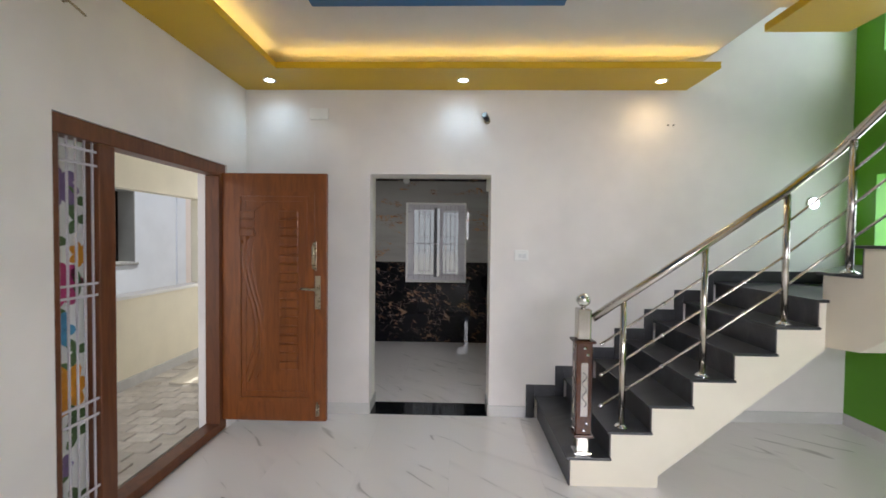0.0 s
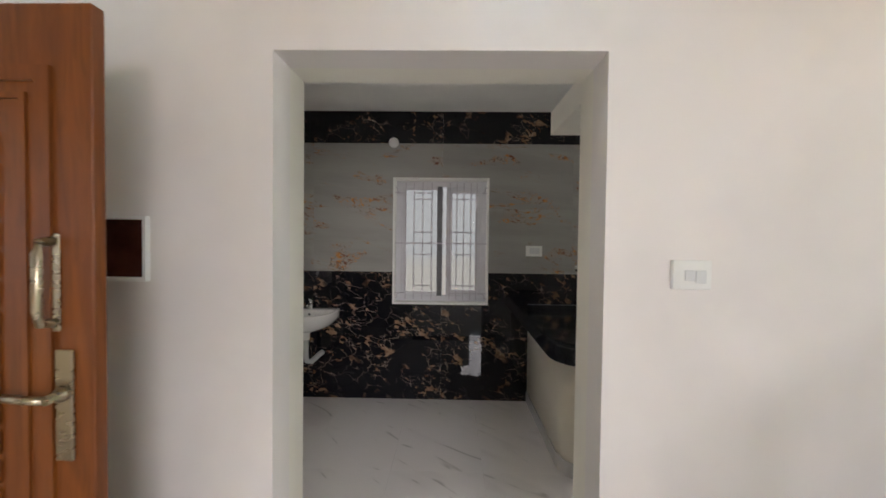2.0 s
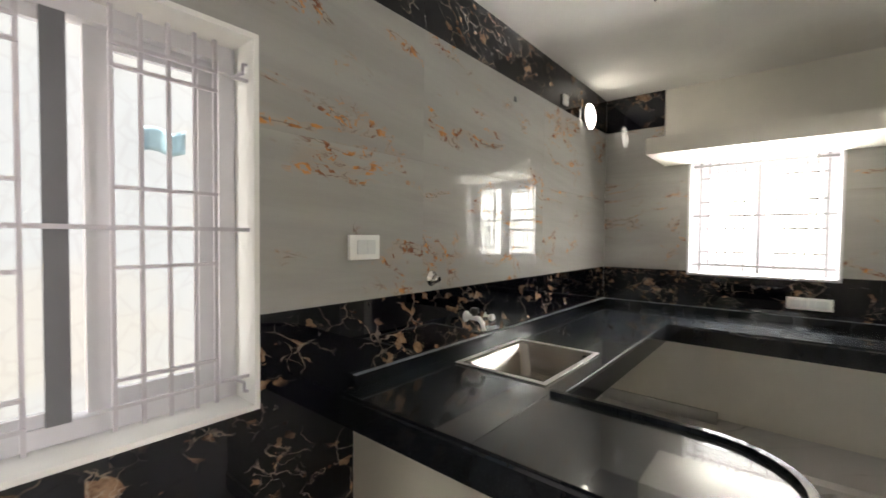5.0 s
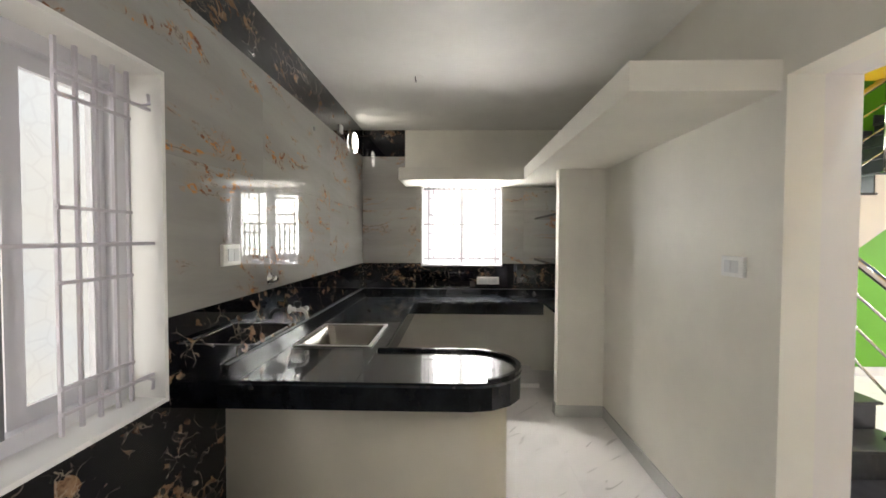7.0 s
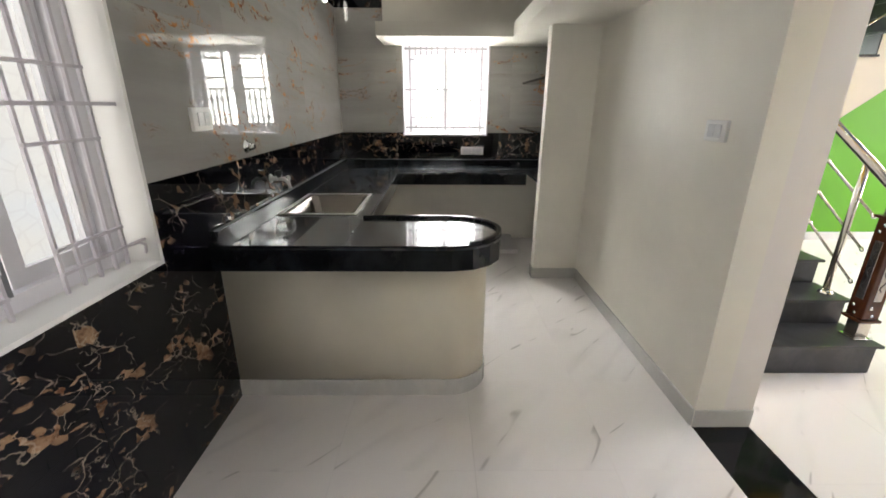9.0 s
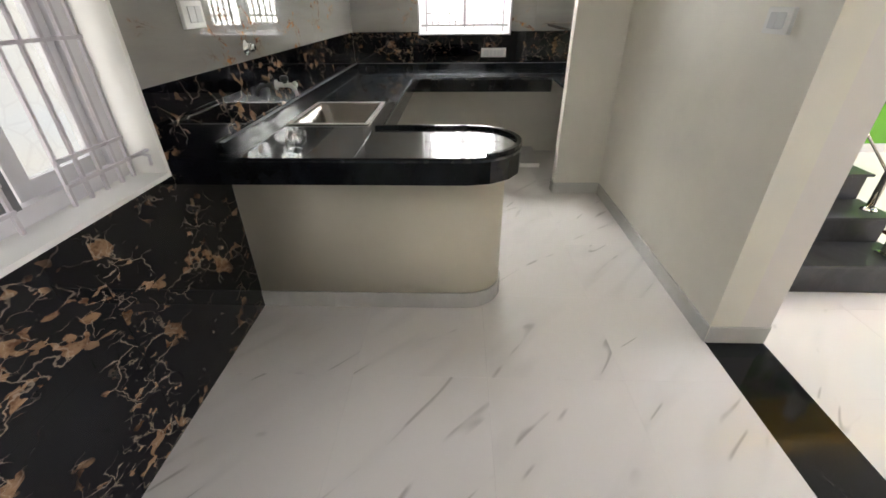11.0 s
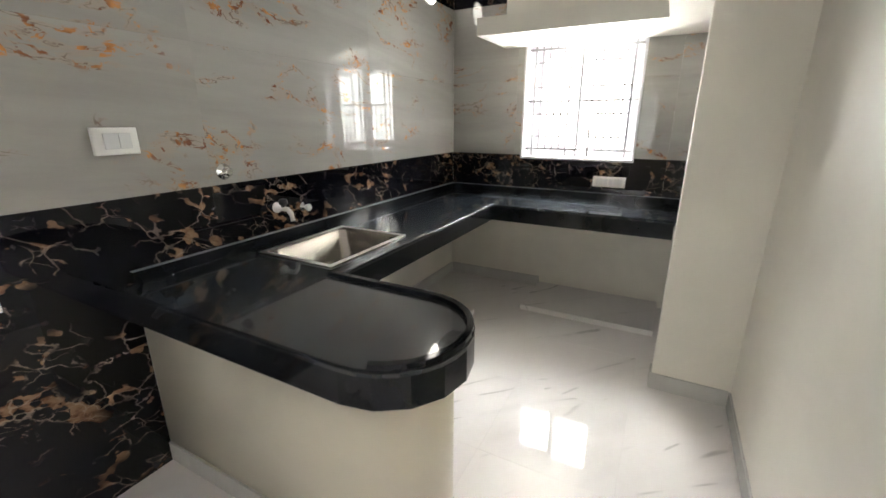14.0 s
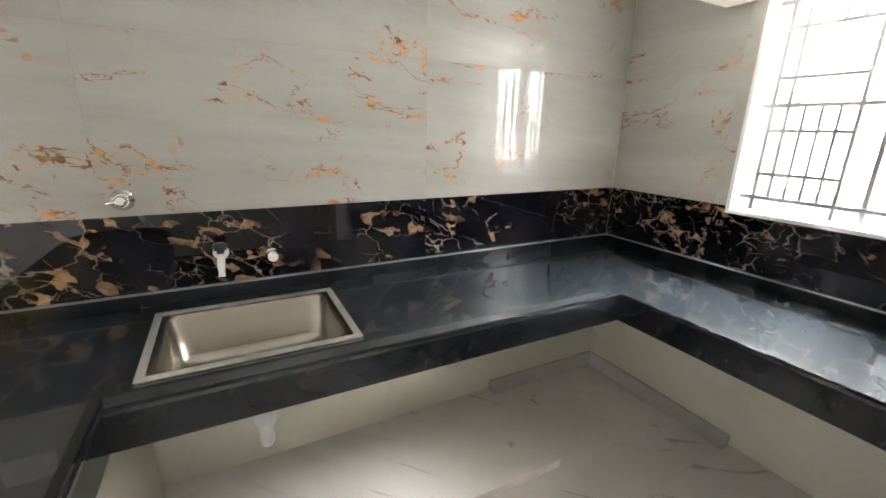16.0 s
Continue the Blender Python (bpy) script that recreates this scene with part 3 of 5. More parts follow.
worktop = thing("worktop", (2.0, 5.5, 0.7), "black polished granite kitchen worktop with a rounded peninsula", "worktop")
WX = AX - AR
EX = AX + AR
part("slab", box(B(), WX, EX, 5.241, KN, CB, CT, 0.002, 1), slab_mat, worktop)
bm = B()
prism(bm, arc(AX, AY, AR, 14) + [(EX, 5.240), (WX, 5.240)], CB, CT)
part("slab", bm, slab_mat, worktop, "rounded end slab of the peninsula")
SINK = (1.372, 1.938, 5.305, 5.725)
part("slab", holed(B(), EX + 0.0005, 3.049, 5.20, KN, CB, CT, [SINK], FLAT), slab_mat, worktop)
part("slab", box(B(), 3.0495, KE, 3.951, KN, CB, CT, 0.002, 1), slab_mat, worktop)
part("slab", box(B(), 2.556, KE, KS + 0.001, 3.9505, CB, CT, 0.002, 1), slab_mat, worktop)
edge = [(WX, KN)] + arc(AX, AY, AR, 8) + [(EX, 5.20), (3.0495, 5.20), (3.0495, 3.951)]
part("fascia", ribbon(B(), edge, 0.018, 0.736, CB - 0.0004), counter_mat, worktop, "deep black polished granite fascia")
bead = [(x, y, CT - 0.0045) for x, y in [(WX + 0.004, KN - 0.002)] + arc(AX, AY, AR - 0.004, 14) + [(EX - 0.004, 5.196), (EX + 0.02, 5.204), (3.0485, 5.204), (3.0535, 5.199), (3.0535, 3.953)]]
part("edge_bead", bent(B(), bead, 0.0062, 8), counter_mat, worktop, "rounded polished nosing")
rim = arc(AX, AY, AR - 0.002, 14, 200, 360) + [(EX - 0.002, 5.235)]
part("rim", ribbon(B(), rim, 0.022, CT, CT + 0.017), counter_mat, worktop, "raised black granite edging")
part("upstand", box(B(), 0.842, KE - 0.021, KN - 0.020, KN - 0.0005, CT, 0.908, 0.003), counter_mat, worktop)
part("upstand", box(B(), KE - 0.020, KE - 0.0005, 3.60, KN - 0.0005, CT, 0.908, 0.003), counter_mat, worktop)
part("upstand_edge", box(B(), 0.842, KE - 0.0215, KN - 0.0215, KN - 0.0006, 0.9083, 0.9115), edge_glint_mat, worktop, "pale top edge strip with the highlight in its colour")
part("upstand_edge", box(B(), KE - 0.0212, KE - 0.0006, 3.60, KN - 0.0006, 0.9083, 0.9115), edge_glint_mat, worktop, "pale top edge strip with the highlight in its colour")
bm = B()
prism(bm, arc(1.048, 4.752, 0.20, 14) + [(1.248, KN), (0.848, KN)], 0.0, 0.7355)
for f in bm.faces:
    f.smooth = len(f.verts) == 4
structure("wall_peninsula", bm, cream_paint, "cream painted masonry base of the peninsula")
structure("baseboard_peninsula", ribbon(B(), [(0.838, KN)] + arc(1.048, 4.752, 0.21, 14) + [(1.258, 5.21)], 0.0098, 0.0005, 0.095), skirting_mat, "grey stone skirting round the peninsula")

# sink
sink = thing("sink", (1.655, 5.515, 0.7), "stainless steel kitchen sink set into black granite", "sink")
sx0, sx1, sy0, sy1 = SINK


def rounded(x0, x1, y0, y1, r, n=5):
    pts = []
    for cx, cy, a in ((x1 - r, y1 - r, 0), (x0 + r, y1 - r, 90), (x0 + r, y0 + r, 180), (x1 - r, y0 + r, 270)):
        pts += [(cx + r * math.cos(radians(a + 90 * i / n)), cy + r * math.sin(radians(a + 90 * i / n))) for i in range(n + 1)]
    return pts


def stack(bm, rings, close_end=True):
    """Skins rings of equal length, each a list of (x, y, z)."""
    vs = [[bm.verts.new(p) for p in ring] for ring in rings]
    for a, b in zip(vs, vs[1:]):
        for i in range(len(a)):
            f = bm.faces.new((a[i], a[(i + 1) % len(a)], b[(i + 1) % len(a)], b[i]))
            f.smooth = True
    if close_end:
        bm.faces.new(vs[-1])
    return bm


def at_z(pts, z):
    return [(x, y, z) for x, y in pts]


bm = B()
stack(bm, [at_z(rounded(sx0 - 0.018, sx1 + 0.018, sy0 - 0.018, sy1 + 0.018, 0.012), CT + 0.0005),
           at_z(rounded(sx0 - 0.016, sx1 + 0.016, sy0 - 0.016, sy1 + 0.016, 0.012), CT + 0.005),
           at_z(rounded(sx0 + 0.004, sx1 - 0.004, sy0 + 0.004, sy1 - 0.004, 0.02), CT + 0.004),
           at_z(rounded(sx0 + 0.022, sx1 - 0.022, sy0 + 0.022, sy1 - 0.022, 0.05), CT - 0.006),
           at_z(rounded(sx0 + 0.030, sx1 - 0.030, sy0 + 0.030, sy1 - 0.030, 0.06), CT - 0.15),
           at_z(rounded(sx0 + 0.055, sx1 - 0.055, sy0 + 0.055, sy1 - 0.055, 0.06), CT - 0.178),
           at_z(rounded(sx0 + 0.20, sx1 - 0.20, sy0 + 0.17, sy1 - 0.17, 0.03), CT - 0.186)])
part("bowl", bm, sink_steel, sink, "brushed stainless steel bowl")
part("flange", holed(B(), sx0 - 0.020, sx1 + 0.020, sy0 - 0.020, sy1 + 0.020, CT + 0.0052, CT + 0.0075, [(sx0 + 0.002, sx1 - 0.002, sy0 + 0.002, sy1 - 0.002)], FLAT), lit_rim_steel, sink, "steel rim brightened in colour where its edge catches light")
part("waste", lathe(B(), [(0.045, 0), (0.045, 0.004), (0.03, 0.005), (0.028, -0.0)], (1.655, 5.515, CT - 0.185)), chrome_mat, sink)
bm = B()
lathe(bm, [(0.035, 0.48), (0.035, 0.60), (0.048, 0.602), (0.048, 0.671)], (1.655, 5.515, 0.0), seg=18)
bent(bm, [(1.655, 5.515, 0.50), (1.655, 5.515, 0.40), (1.655, 5.56, 0.36), (1.655, 5.84, 0.34)], 0.024)
part("waste_pipe", bm, pipe_mat, sink, "grey plastic waste pipe")

# sink tap and valves on the wall
tap = thing("wall_tap", (1.575, KN, 1.04), "chrome sink tap with a black knob on the tiled wall", "tap")
bm = B()
lathe(bm, [(0.028, 0), (0.028, 0.006), (0.014, 0.010), (0.014, 0.05)], (1.575, KN - 0.0005, 1.035), (0, -1, 0), 20)
bent(bm, [(1.575, KN - 0.045, 1.035), (1.575, KN - 0.085, 1.032), (1.573, KN - 0.11, 1.010), (1.572, KN - 0.118, 0.975)], 0.013)
part("body", bm, white_plastic, tap, "white tap body")
part("knob", lathe(B(), [(0.012, 0.0), (0.014, 0.012), (0.023, 0.016), (0.023, 0.036), (0.015, 0.042)], (1.575, KN - 0.055, 1.043), (0, 0, 1), 14), black_mat, tap, "black plastic knob")
valve = thing("stop_valve", (1.755, KN, 1.01), "small chrome stop valve with a white cap on tiles", "valve")
part("flange", lathe(B(), [(0.026, 0), (0.024, 0.006), (0.012, 0.012), (0.012, 0.035)], (1.755, KN - 0.0005, 1.008), (0, -1, 0), 18), chrome_mat, valve)
part("cap", lathe(B(), [(0.018, 0.036), (0.020, 0.05), (0.014, 0.058)], (1.755, KN, 1.008), (0, -1, 0), 16), white_plastic, valve, "white plastic cap")
valve = thing("gas_valve", (1.302, KN, 1.25), "round chrome concealed valve with a side lever", "valve")
part("flange", lathe(B(), [(0.037, 0), (0.036, 0.005), (0.022, 0.010), (0.022, 0.022)], (1.302, KN - 0.0005, 1.252), (0, -1, 0), 24), chrome_mat, valve)
bm = B()
lathe(bm, [(0.017, 0.022), (0.019, 0.040), (0.012, 0.048)], (1.302, KN, 1.252), (0, -1, 0), 12)
tube(bm, (1.302, KN - 0.035, 1.252), (1.262, KN - 0.038, 1.246), 0.006, 10)
part("lever", bm, chrome_mat, valve)


# ---- switches and wall plates ----
def plate(name, label, put, a0, a1, b0, b1, rockers, kind="switch"):
    c = Vector(put((a0 + a1) / 2, (b0 + b1) / 2, 0))
    t = thing(name, c, label, kind)
    bm = B()

    def pbox(bm, a0, a1, b0, b1, d0, d1, bev):
        p, q = Vector(put(a0, b0, d0)), Vector(put(a1, b1, d1))
        box(bm, min(p.x, q.x), max(p.x, q.x), min(p.y, q.y), max(p.y, q.y), min(p.z, q.z), max(p.z, q.z), bev)

    pbox(bm, a0, a1, b0, b1, 0.0005, 0.017, 0.004)
    part("plate", bm, white_plastic, t)
    for r0, r1, s0, s1 in rockers:
        bm = B()
        pbox(bm, a0 + (a1 - a0) * r0, a0 + (a1 - a0) * r1, b0 + (b1 - b0) * s0, b0 + (b1 - b0) * s1, 0.0172, 0.0225, 0.002)
        part("rocker", bm, rocker_plastic, t)
    return t


def NORTH_IN(a, b, d):
    return (a, KN - d, b)


def EAST_IN(a, b, d):
    return (KE - d, a, b)


def WEST_IN(a, b, d):
    return (KW + d, a, b)


def SOUTH_IN(a, b, d):
    return (a, KS + d, b)


def HALL_IN(a, b, d):
    return (a, HN - d, b)


def socket_holes(t, put, a, b):
    bm = B()
    for da, db in ((0, 0.011), (-0.009, -0.008), (0.009, -0.008)):
        p = Vector(put(a + da, b + db, 0.0115))
        q = Vector(put(a + da, b + db, 0.0152))
        tube(bm, p, q, 0.0028, 8)
    part("socket_holes", bm, rubber_mat, t, "dark socket holes")


t = plate("switch_plate", "white plastic switch and socket plate on grey tiles", NORTH_IN, 0.815, 0.965, 1.356, 1.453, [(0.22, 0.53, 0.22, 0.80), (0.55, 0.82, 0.22, 0.80)])
socket_holes(t, NORTH_IN, 0.918, 1.405)
t = plate("switch_plate", "long white plastic socket plate below the window", EAST_IN, 4.318, 4.566, 0.962, 1.046, [(0.10, 0.36, 0.2, 0.8), (0.38, 0.50, 0.2, 0.8), (0.54, 0.66, 0.2, 0.8), (0.68, 0.90, 0.2, 0.8)])
socket_holes(t, EAST_IN, 4.375, 1.004)
socket_holes(t, EAST_IN, 4.515, 1.004)
t = plate("switch_plate", "white plastic switch and socket plate on cream wall", SOUTH_IN, 0.795, 0.942, 1.322, 1.412, [(0.2, 0.5, 0.2, 0.8), (0.52, 0.8, 0.2, 0.8)])
socket_holes(t, SOUTH_IN, 0.845, 1.367)
plate("switch_plate", "white plastic two-gang switch plate on white wall", HALL_IN, 0.812, 0.932, 1.364, 1.455, [(0.30, 0.55, 0.30, 0.66), (0.57, 0.84, 0.22, 0.66)])
plate("blank_plate", "white square junction cover high on black tiles", NORTH_IN, 2.725, 2.800, 2.420, 2.495, [], "junction box")
plate("blank_plate", "white recessed junction cover high on the wall", HALL_IN, -0.965, -0.800, 2.565, 2.660, [], "junction box")
cap = thing("round_cap", (-0.417, KN, 2.392), "white round plastic cap on the tiled wall", "cap")
part("disc", lathe(B(), [(0.047, 0.0005), (0.047, 0.004), (0.040, 0.009), (0.012, 0.011)], (-0.417, KN, 2.392), (0, -1, 0), 28), white_plastic, cap)
n = thing("wall_plug", (2.05, KN, 2.28), "small square dark cable plug on grey tiles", "plug")
part("plug", box(B(), 2.036, 2.064, KN - 0.007, KN - 0.0005, 2.266, 2.294, 0.003), rubber_mat, n)
lamp = thing("wall_light", (3.22, KN, 2.44), "round white glowing surface light on tiled wall", "wall light")
part("housing", lathe(B(), [(0.105, 0.0005), (0.108, 0.012), (0.103, 0.022)], (3.22, KN, 2.44), (0, -1, 0), 32), white_plastic, lamp)
part("diffuser", lathe(B(), [(0.100, 0.0225), (0.090, 0.032), (0.05, 0.038), (0.01, 0.039)], (3.22, KN, 2.44), (0, -1, 0), 32), bulb_mat, lamp, "lit white diffuser")
hook = thing("fan_hook", (2.14, 5.11, CEIL_K), "round fan hook box in the white ceiling", "hook")
part("ring", lathe(B(), [(0.06, 0.0), (0.06, 0.004), (0.045, 0.005), (0.044, 0.001)], (2.14, 5.11, CEIL_K - 0.006), seg=24), ceiling_paint, hook)
bm = B()
bent(bm, [(2.105, 5.11, CEIL_K - 0.004), (2.12, 5.11, CEIL_K - 0.028), (2.16, 5.11, CEIL_K - 0.028), (2.175, 5.11, CEIL_K - 0.004)], 0.004, 8)
part("rod", bm, rubber_mat, hook)


# ---- windows ----
def window(name, label, put, a0, a1, b0, b1, pattern, slim=1.0, lining=None):
    w = new(name)
    tagged(w, label, "window", kind="structure")

    def ring(a0, a1, b0, b1, width, d0, d1):
        return holed(B(), a0, a1, b0, b1, d0, d1, [(a0 + width, a1 - width, b0 + width, b1 - width)], put)

    part("lining", ring(a0 + 0.0005, a1 - 0.0005, b0 + 0.0005, b1 - 0.0005, 0.016 * slim, 0.004, -0.235), lining or upvc_mat, w, "painted plaster reveal" if lining else "")
    part("window_frame", ring(a0 + 0.017, a1 - 0.017, b0 + 0.017, b1 - 0.017, 0.050 * slim, -0.13, -0.19), upvc_mat, w)
    e = 0.017 + 0.045 * slim
    f0, f1, g0, g1 = a0 + e, a1 - e, b0 + e, b1 - e
    mid = (f0 + f1) / 2 - 0.012
    stops = ((f0, mid + 0.012, -0.140, 0.038), (mid - 0.010, f1, -0.164, 0.056))
    if slim == 1.0:
        stops = ((f0, a0 + 0.460, -0.140, 0.038), (a0 + 0.496, f1, -0.164, 0.054))
    for s0, s1, dd, wide in stops:
        sash = part("sash", ring(s0, s1, g0, g1, wide * slim, dd, dd - 0.022), upvc_mat, w)
        pane = part("pane", holed(B(), s0 + wide * slim + 0.0005, s1 - wide * slim - 0.0005, g0 + wide * slim + 0.0005, g1 - wide * slim - 0.0005, dd - 0.008, dd - 0.012, [], put), glass_mat, sash)
        pane.visible_shadow = False
    if slim == 1.0:
        # Dark strip set before the left sash's stile, for its backlit shade.
        part("track_gap", holed(B(), a0 + 0.408, a0 + 0.458, g0 + 0.004, g1 - 0.004, -0.1265, -0.1395, [], put), stile_shade_mat, w, "dark strip painting the shade on the sliding sash stile")
    pattern(w, a0 + 0.017, a1 - 0.017, b0 + 0.017, b1 - 0.017, put)
    return w


def bar(w, put, p, q, half=0.005, d=-0.045, mat=None):
    (pa, pb), (qa, qb) = p, q
    bm = B()
    holed(bm, min(pa, qa) - half, max(pa, qa) + half, min(pb, qb) - half, max(pb, qb) + half, d - half, d + half, [], put)
    return part("bar", bm, mat or grille_mat, w)


def grille_tall(w, a0, a1, b0, b1, put):
    """Upright bars in two groups, short rungs, one long rail at mid height."""
    W, H = a1 - a0, b1 - b0
    mb = b0 + 0.484 * H
    bar(w, put, (a0, mb), (a1, mb), 0.006, -0.033)
    groups = ((0.115, 0.205, 0.30, 0.40), (0.598, 0.672, 0.748, 0.825, 0.889))
    for k, g in enumerate(groups):
        for u in g:
            bar(w, put, (a0 + u * W, b0 + 0.03), (a0 + u * W, b1 - 0.03))
        lo, hi = g[1] if k == 0 else g[0], g[-1]
        for v in (0.075, 0.137, 0.393, 0.575, 0.845, 0.894):
            bar(w, put, (a0 + lo * W, b0 + v * H), (a0 + hi * W, b0 + v * H), 0.005, -0.040)
    for v in (0.075, 0.894):
        bar(w, put, (a0, b0 + v * H), (a0 + 0.1 * W, b0 + v * H), 0.005, -0.040)
        bar(w, put, (a1 - 0.08 * W, b0 + v * H), (a1, b0 + v * H), 0.005, -0.040)
    if put is NORTH_IN:
        lugs(w, a0, a1, b0, b1, put)


def lugs(w, a0, a1, b0, b1, put):
    """Bent anchor rods that tie the grille's corners to the reveal."""
    H = b1 - b0
    for a, s in ((a0, 1), (a1, -1)):
        for v, k in ((0.075, -1), (0.894, 1)):
            z = b0 + v * H
            bm = B()
            bent(bm, [put(a + s * 0.085, z, -0.040), put(a + s * 0.045, z, -0.030), put(a + s * 0.022, z + k * 0.014, -0.024), put(a + s * 0.018, z + k * 0.045, -0.030), put(a + s * 0.001, z + k * 0.052, -0.045)], 0.0055, 8)
            part("anchor", bm, grille_mat, w)


def grille_wide(w, a0, a1, b0, b1, put):
    """A centre bar and a mid rail; each half has rungs, with short uprights in the top and bottom rows."""
    W, H = a1 - a0, b1 - b0
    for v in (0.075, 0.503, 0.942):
        bar(w, put, (a0 + 0.02 * W, b0 + v * H), (a1 - 0.02 * W, b0 + v * H), 0.0085, mat=backlit_bar_mat)
    bar(w, put, (a0 + 0.50 * W, b0 + 0.03 * H), (a0 + 0.50 * W, b1 - 0.01), 0.009, -0.050, mat=backlit_bar_mat)
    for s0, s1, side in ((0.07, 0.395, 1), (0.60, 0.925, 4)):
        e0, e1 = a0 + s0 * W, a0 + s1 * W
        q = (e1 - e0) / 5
        bar(w, put, (e0, b0 + 0.02), (e0, b1 - 0.01), 0.0075, mat=backlit_bar_mat)
        bar(w, put, (e1, b0 + 0.02), (e1, b1 - 0.01), 0.0075, mat=backlit_bar_mat)
        bar(w, put, (e0 + q * side, b0 + 0.503 * H), (e0 + q * side, b0 + 0.83 * H), 0.0065, mat=backlit_bar_mat)
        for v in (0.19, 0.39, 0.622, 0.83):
            bar(w, put, (e0, b0 + v * H), (e1, b0 + v * H), 0.0075, -0.041, mat=backlit_bar_mat)
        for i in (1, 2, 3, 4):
            bar(w, put, (e0 + q * i, b0 + 0.075 * H), (e0 + q * i, b0 + 0.503 * H), 0.0065, mat=backlit_bar_mat)
            bar(w, put, (e0 + q * i, b0 + 0.83 * H), (e0 + q * i, b1 - 0.01), 0.0065, mat=backlit_bar_mat)


window("window_north", "white sliding kitchen window behind a pale enamelled grille", NORTH_IN, -0.42, 0.473, 0.893, 2.073, grille_tall, lining=ceiling_paint)
window("window_east", "white kitchen window with a patterned grille above the counter", EAST_IN, 4.281, 5.193, 1.162, 2.095, grille_wide, 1.05)
window("window_west", "white sliding kitchen window behind a pale enamelled grille", WEST_IN, 4.24, 5.14, 0.90, 2.07, grille_tall, lining=kitchen_paint)

# ---- wash basin ----
basin = thing("wash_basin", (-1.175, KN, 0.70), "white ceramic wall-hung wash basin on black tiles", "wash basin")
BX, BW, BD = -1.158, 0.248, 0.42


def dee(scale_w, depth, z, back=0.0, n=22):
    """A D-shaped outline against the wall."""
    pts = [(BX + BW * scale_w, KN - 0.001 - back, z)]
    for i in range(n + 1):
        a = math.pi * i / n
        c, s = math.cos(a), math.sin(a)
        pts.append((BX + BW * scale_w * math.copysign(abs(c) ** 0.72, c), KN - 0.06 - back * 0.3 - (depth - 0.06) * s ** 0.85, z))
    pts.append((BX - BW * scale_w, KN - 0.001 - back, z))
    return pts


bm = B()
rings = [dee(0.30, 0.24, 0.672), dee(0.45, 0.29, 0.677), dee(0.76, 0.36, 0.710), dee(0.95, 0.405, 0.765), dee(1.0, BD, 0.832), dee(0.995, BD - 0.002, 0.842),
         dee(0.97, BD - 0.008, 0.846), dee(0.90, BD - 0.025, 0.842, 0.10), dee(0.82, BD - 0.05, 0.800, 0.115), dee(0.60, BD - 0.11, 0.745, 0.13), dee(0.25, 0.24, 0.728, 0.15)]
stack(bm, rings)
bm.faces.new([v for v in bm.verts][: len(rings[0])][::-1])
part("bowl", bm, ceramic_mat, basin)
part("overflow", lathe(B(), [(0.011, 0), (0.011, 0.004), (0.007, 0.005)], (BX, KN - 0.118, 0.806), (0, -0.9, 0.3), 14), rubber_mat, basin, "dark overflow hole")
bm = B()
lathe(bm, [(0.024, 0.0), (0.024, 0.008), (0.019, 0.012), (0.017, 0.075), (0.019, 0.085)], (BX - 0.005, KN - 0.055, 0.845), seg=18)
bent(bm, [(BX - 0.005, KN - 0.06, 0.890), (BX - 0.005, KN - 0.11, 0.902), (BX - 0.005, KN - 0.155, 0.888), (BX - 0.005, KN - 0.158, 0.872)], 0.011)
box(bm, BX - 0.016, BX + 0.006, KN - 0.10, KN - 0.035, 0.930, 0.944, 0.004)
part("tap", bm, chrome_mat, basin, "chrome pillar tap")
bm = B()
lathe(bm, [(0.034, 0.59), (0.034, 0.648), (0.042, 0.651), (0.042, 0.680)], (BX - 0.01, KN - 0.18, 0), seg=18)
part("waste_nut", bm, white_plastic, basin)
bm = B()
bent(bm, [(BX - 0.01, KN - 0.18, 0.66), (BX - 0.01, KN - 0.18, 0.44), (BX, KN - 0.175, 0.395), (BX + 0.03, KN - 0.14, 0.38), (BX + 0.07, KN - 0.06, 0.42), (BX + 0.085, KN - 0.001, 0.43)], 0.024, 16)
part("waste_pipe", bm, pipe_mat, basin, "grey plastic waste pipe")
bm = B()
hose = [(BX - 0.03, KN - 0.07, 0.70)]
for i in range(19):
    a = radians(100 + 20 * i)
    hose.append((BX - 0.105 + 0.055 * math.cos(a), KN - 0.10 - 0.002 * i, 0.565 + 0.026 * math.sin(a)))
hose += [(BX - 0.11, KN - 0.08, 0.53), (BX - 0.105, KN - 0.03, 0.50)]
bent(bm, hose, 0.007, 8)
part("hose", bm, white_plastic, basin, "coiled white supply hose")
bm = B()
lathe(bm, [(0.026, 0), (0.024, 0.008), (0.014, 0.012), (0.014, 0.05)], (BX - 0.105, KN - 0.0005, 0.495), (0, -1, 0), 16)
tube(bm, (BX - 0.125, KN - 0.055, 0.487), (BX - 0.08, KN - 0.055, 0.505), 0.014, 12)
part("angle_valve", bm, white_plastic, basin)

# ---- staircase ----
RISE, RUN = 0.168, 0.25
X0, YF = 1.035, 2.30       # first riser, front face
Z1 = 0.19
XL = 2.575                 # west face of the upper flight
YU = 2.33                  # where the upper flight starts
stair = thing("staircase", (2.0, 2.8, 0), "white staircase with dark granite treads and steel railing", "staircase")


def tread_z(k):
    return Z1 + RISE * (k - 1)


# solid body of the lower flight, from the side
side = [(X0 + 0.004, 0.0)]
for k in range(1, 7):
    side += [(X0 + RUN * (k - 1) + 0.004, tread_z(k) - 0.018), (X0 + RUN * k + 0.004, tread_z(k) - 0.018)]
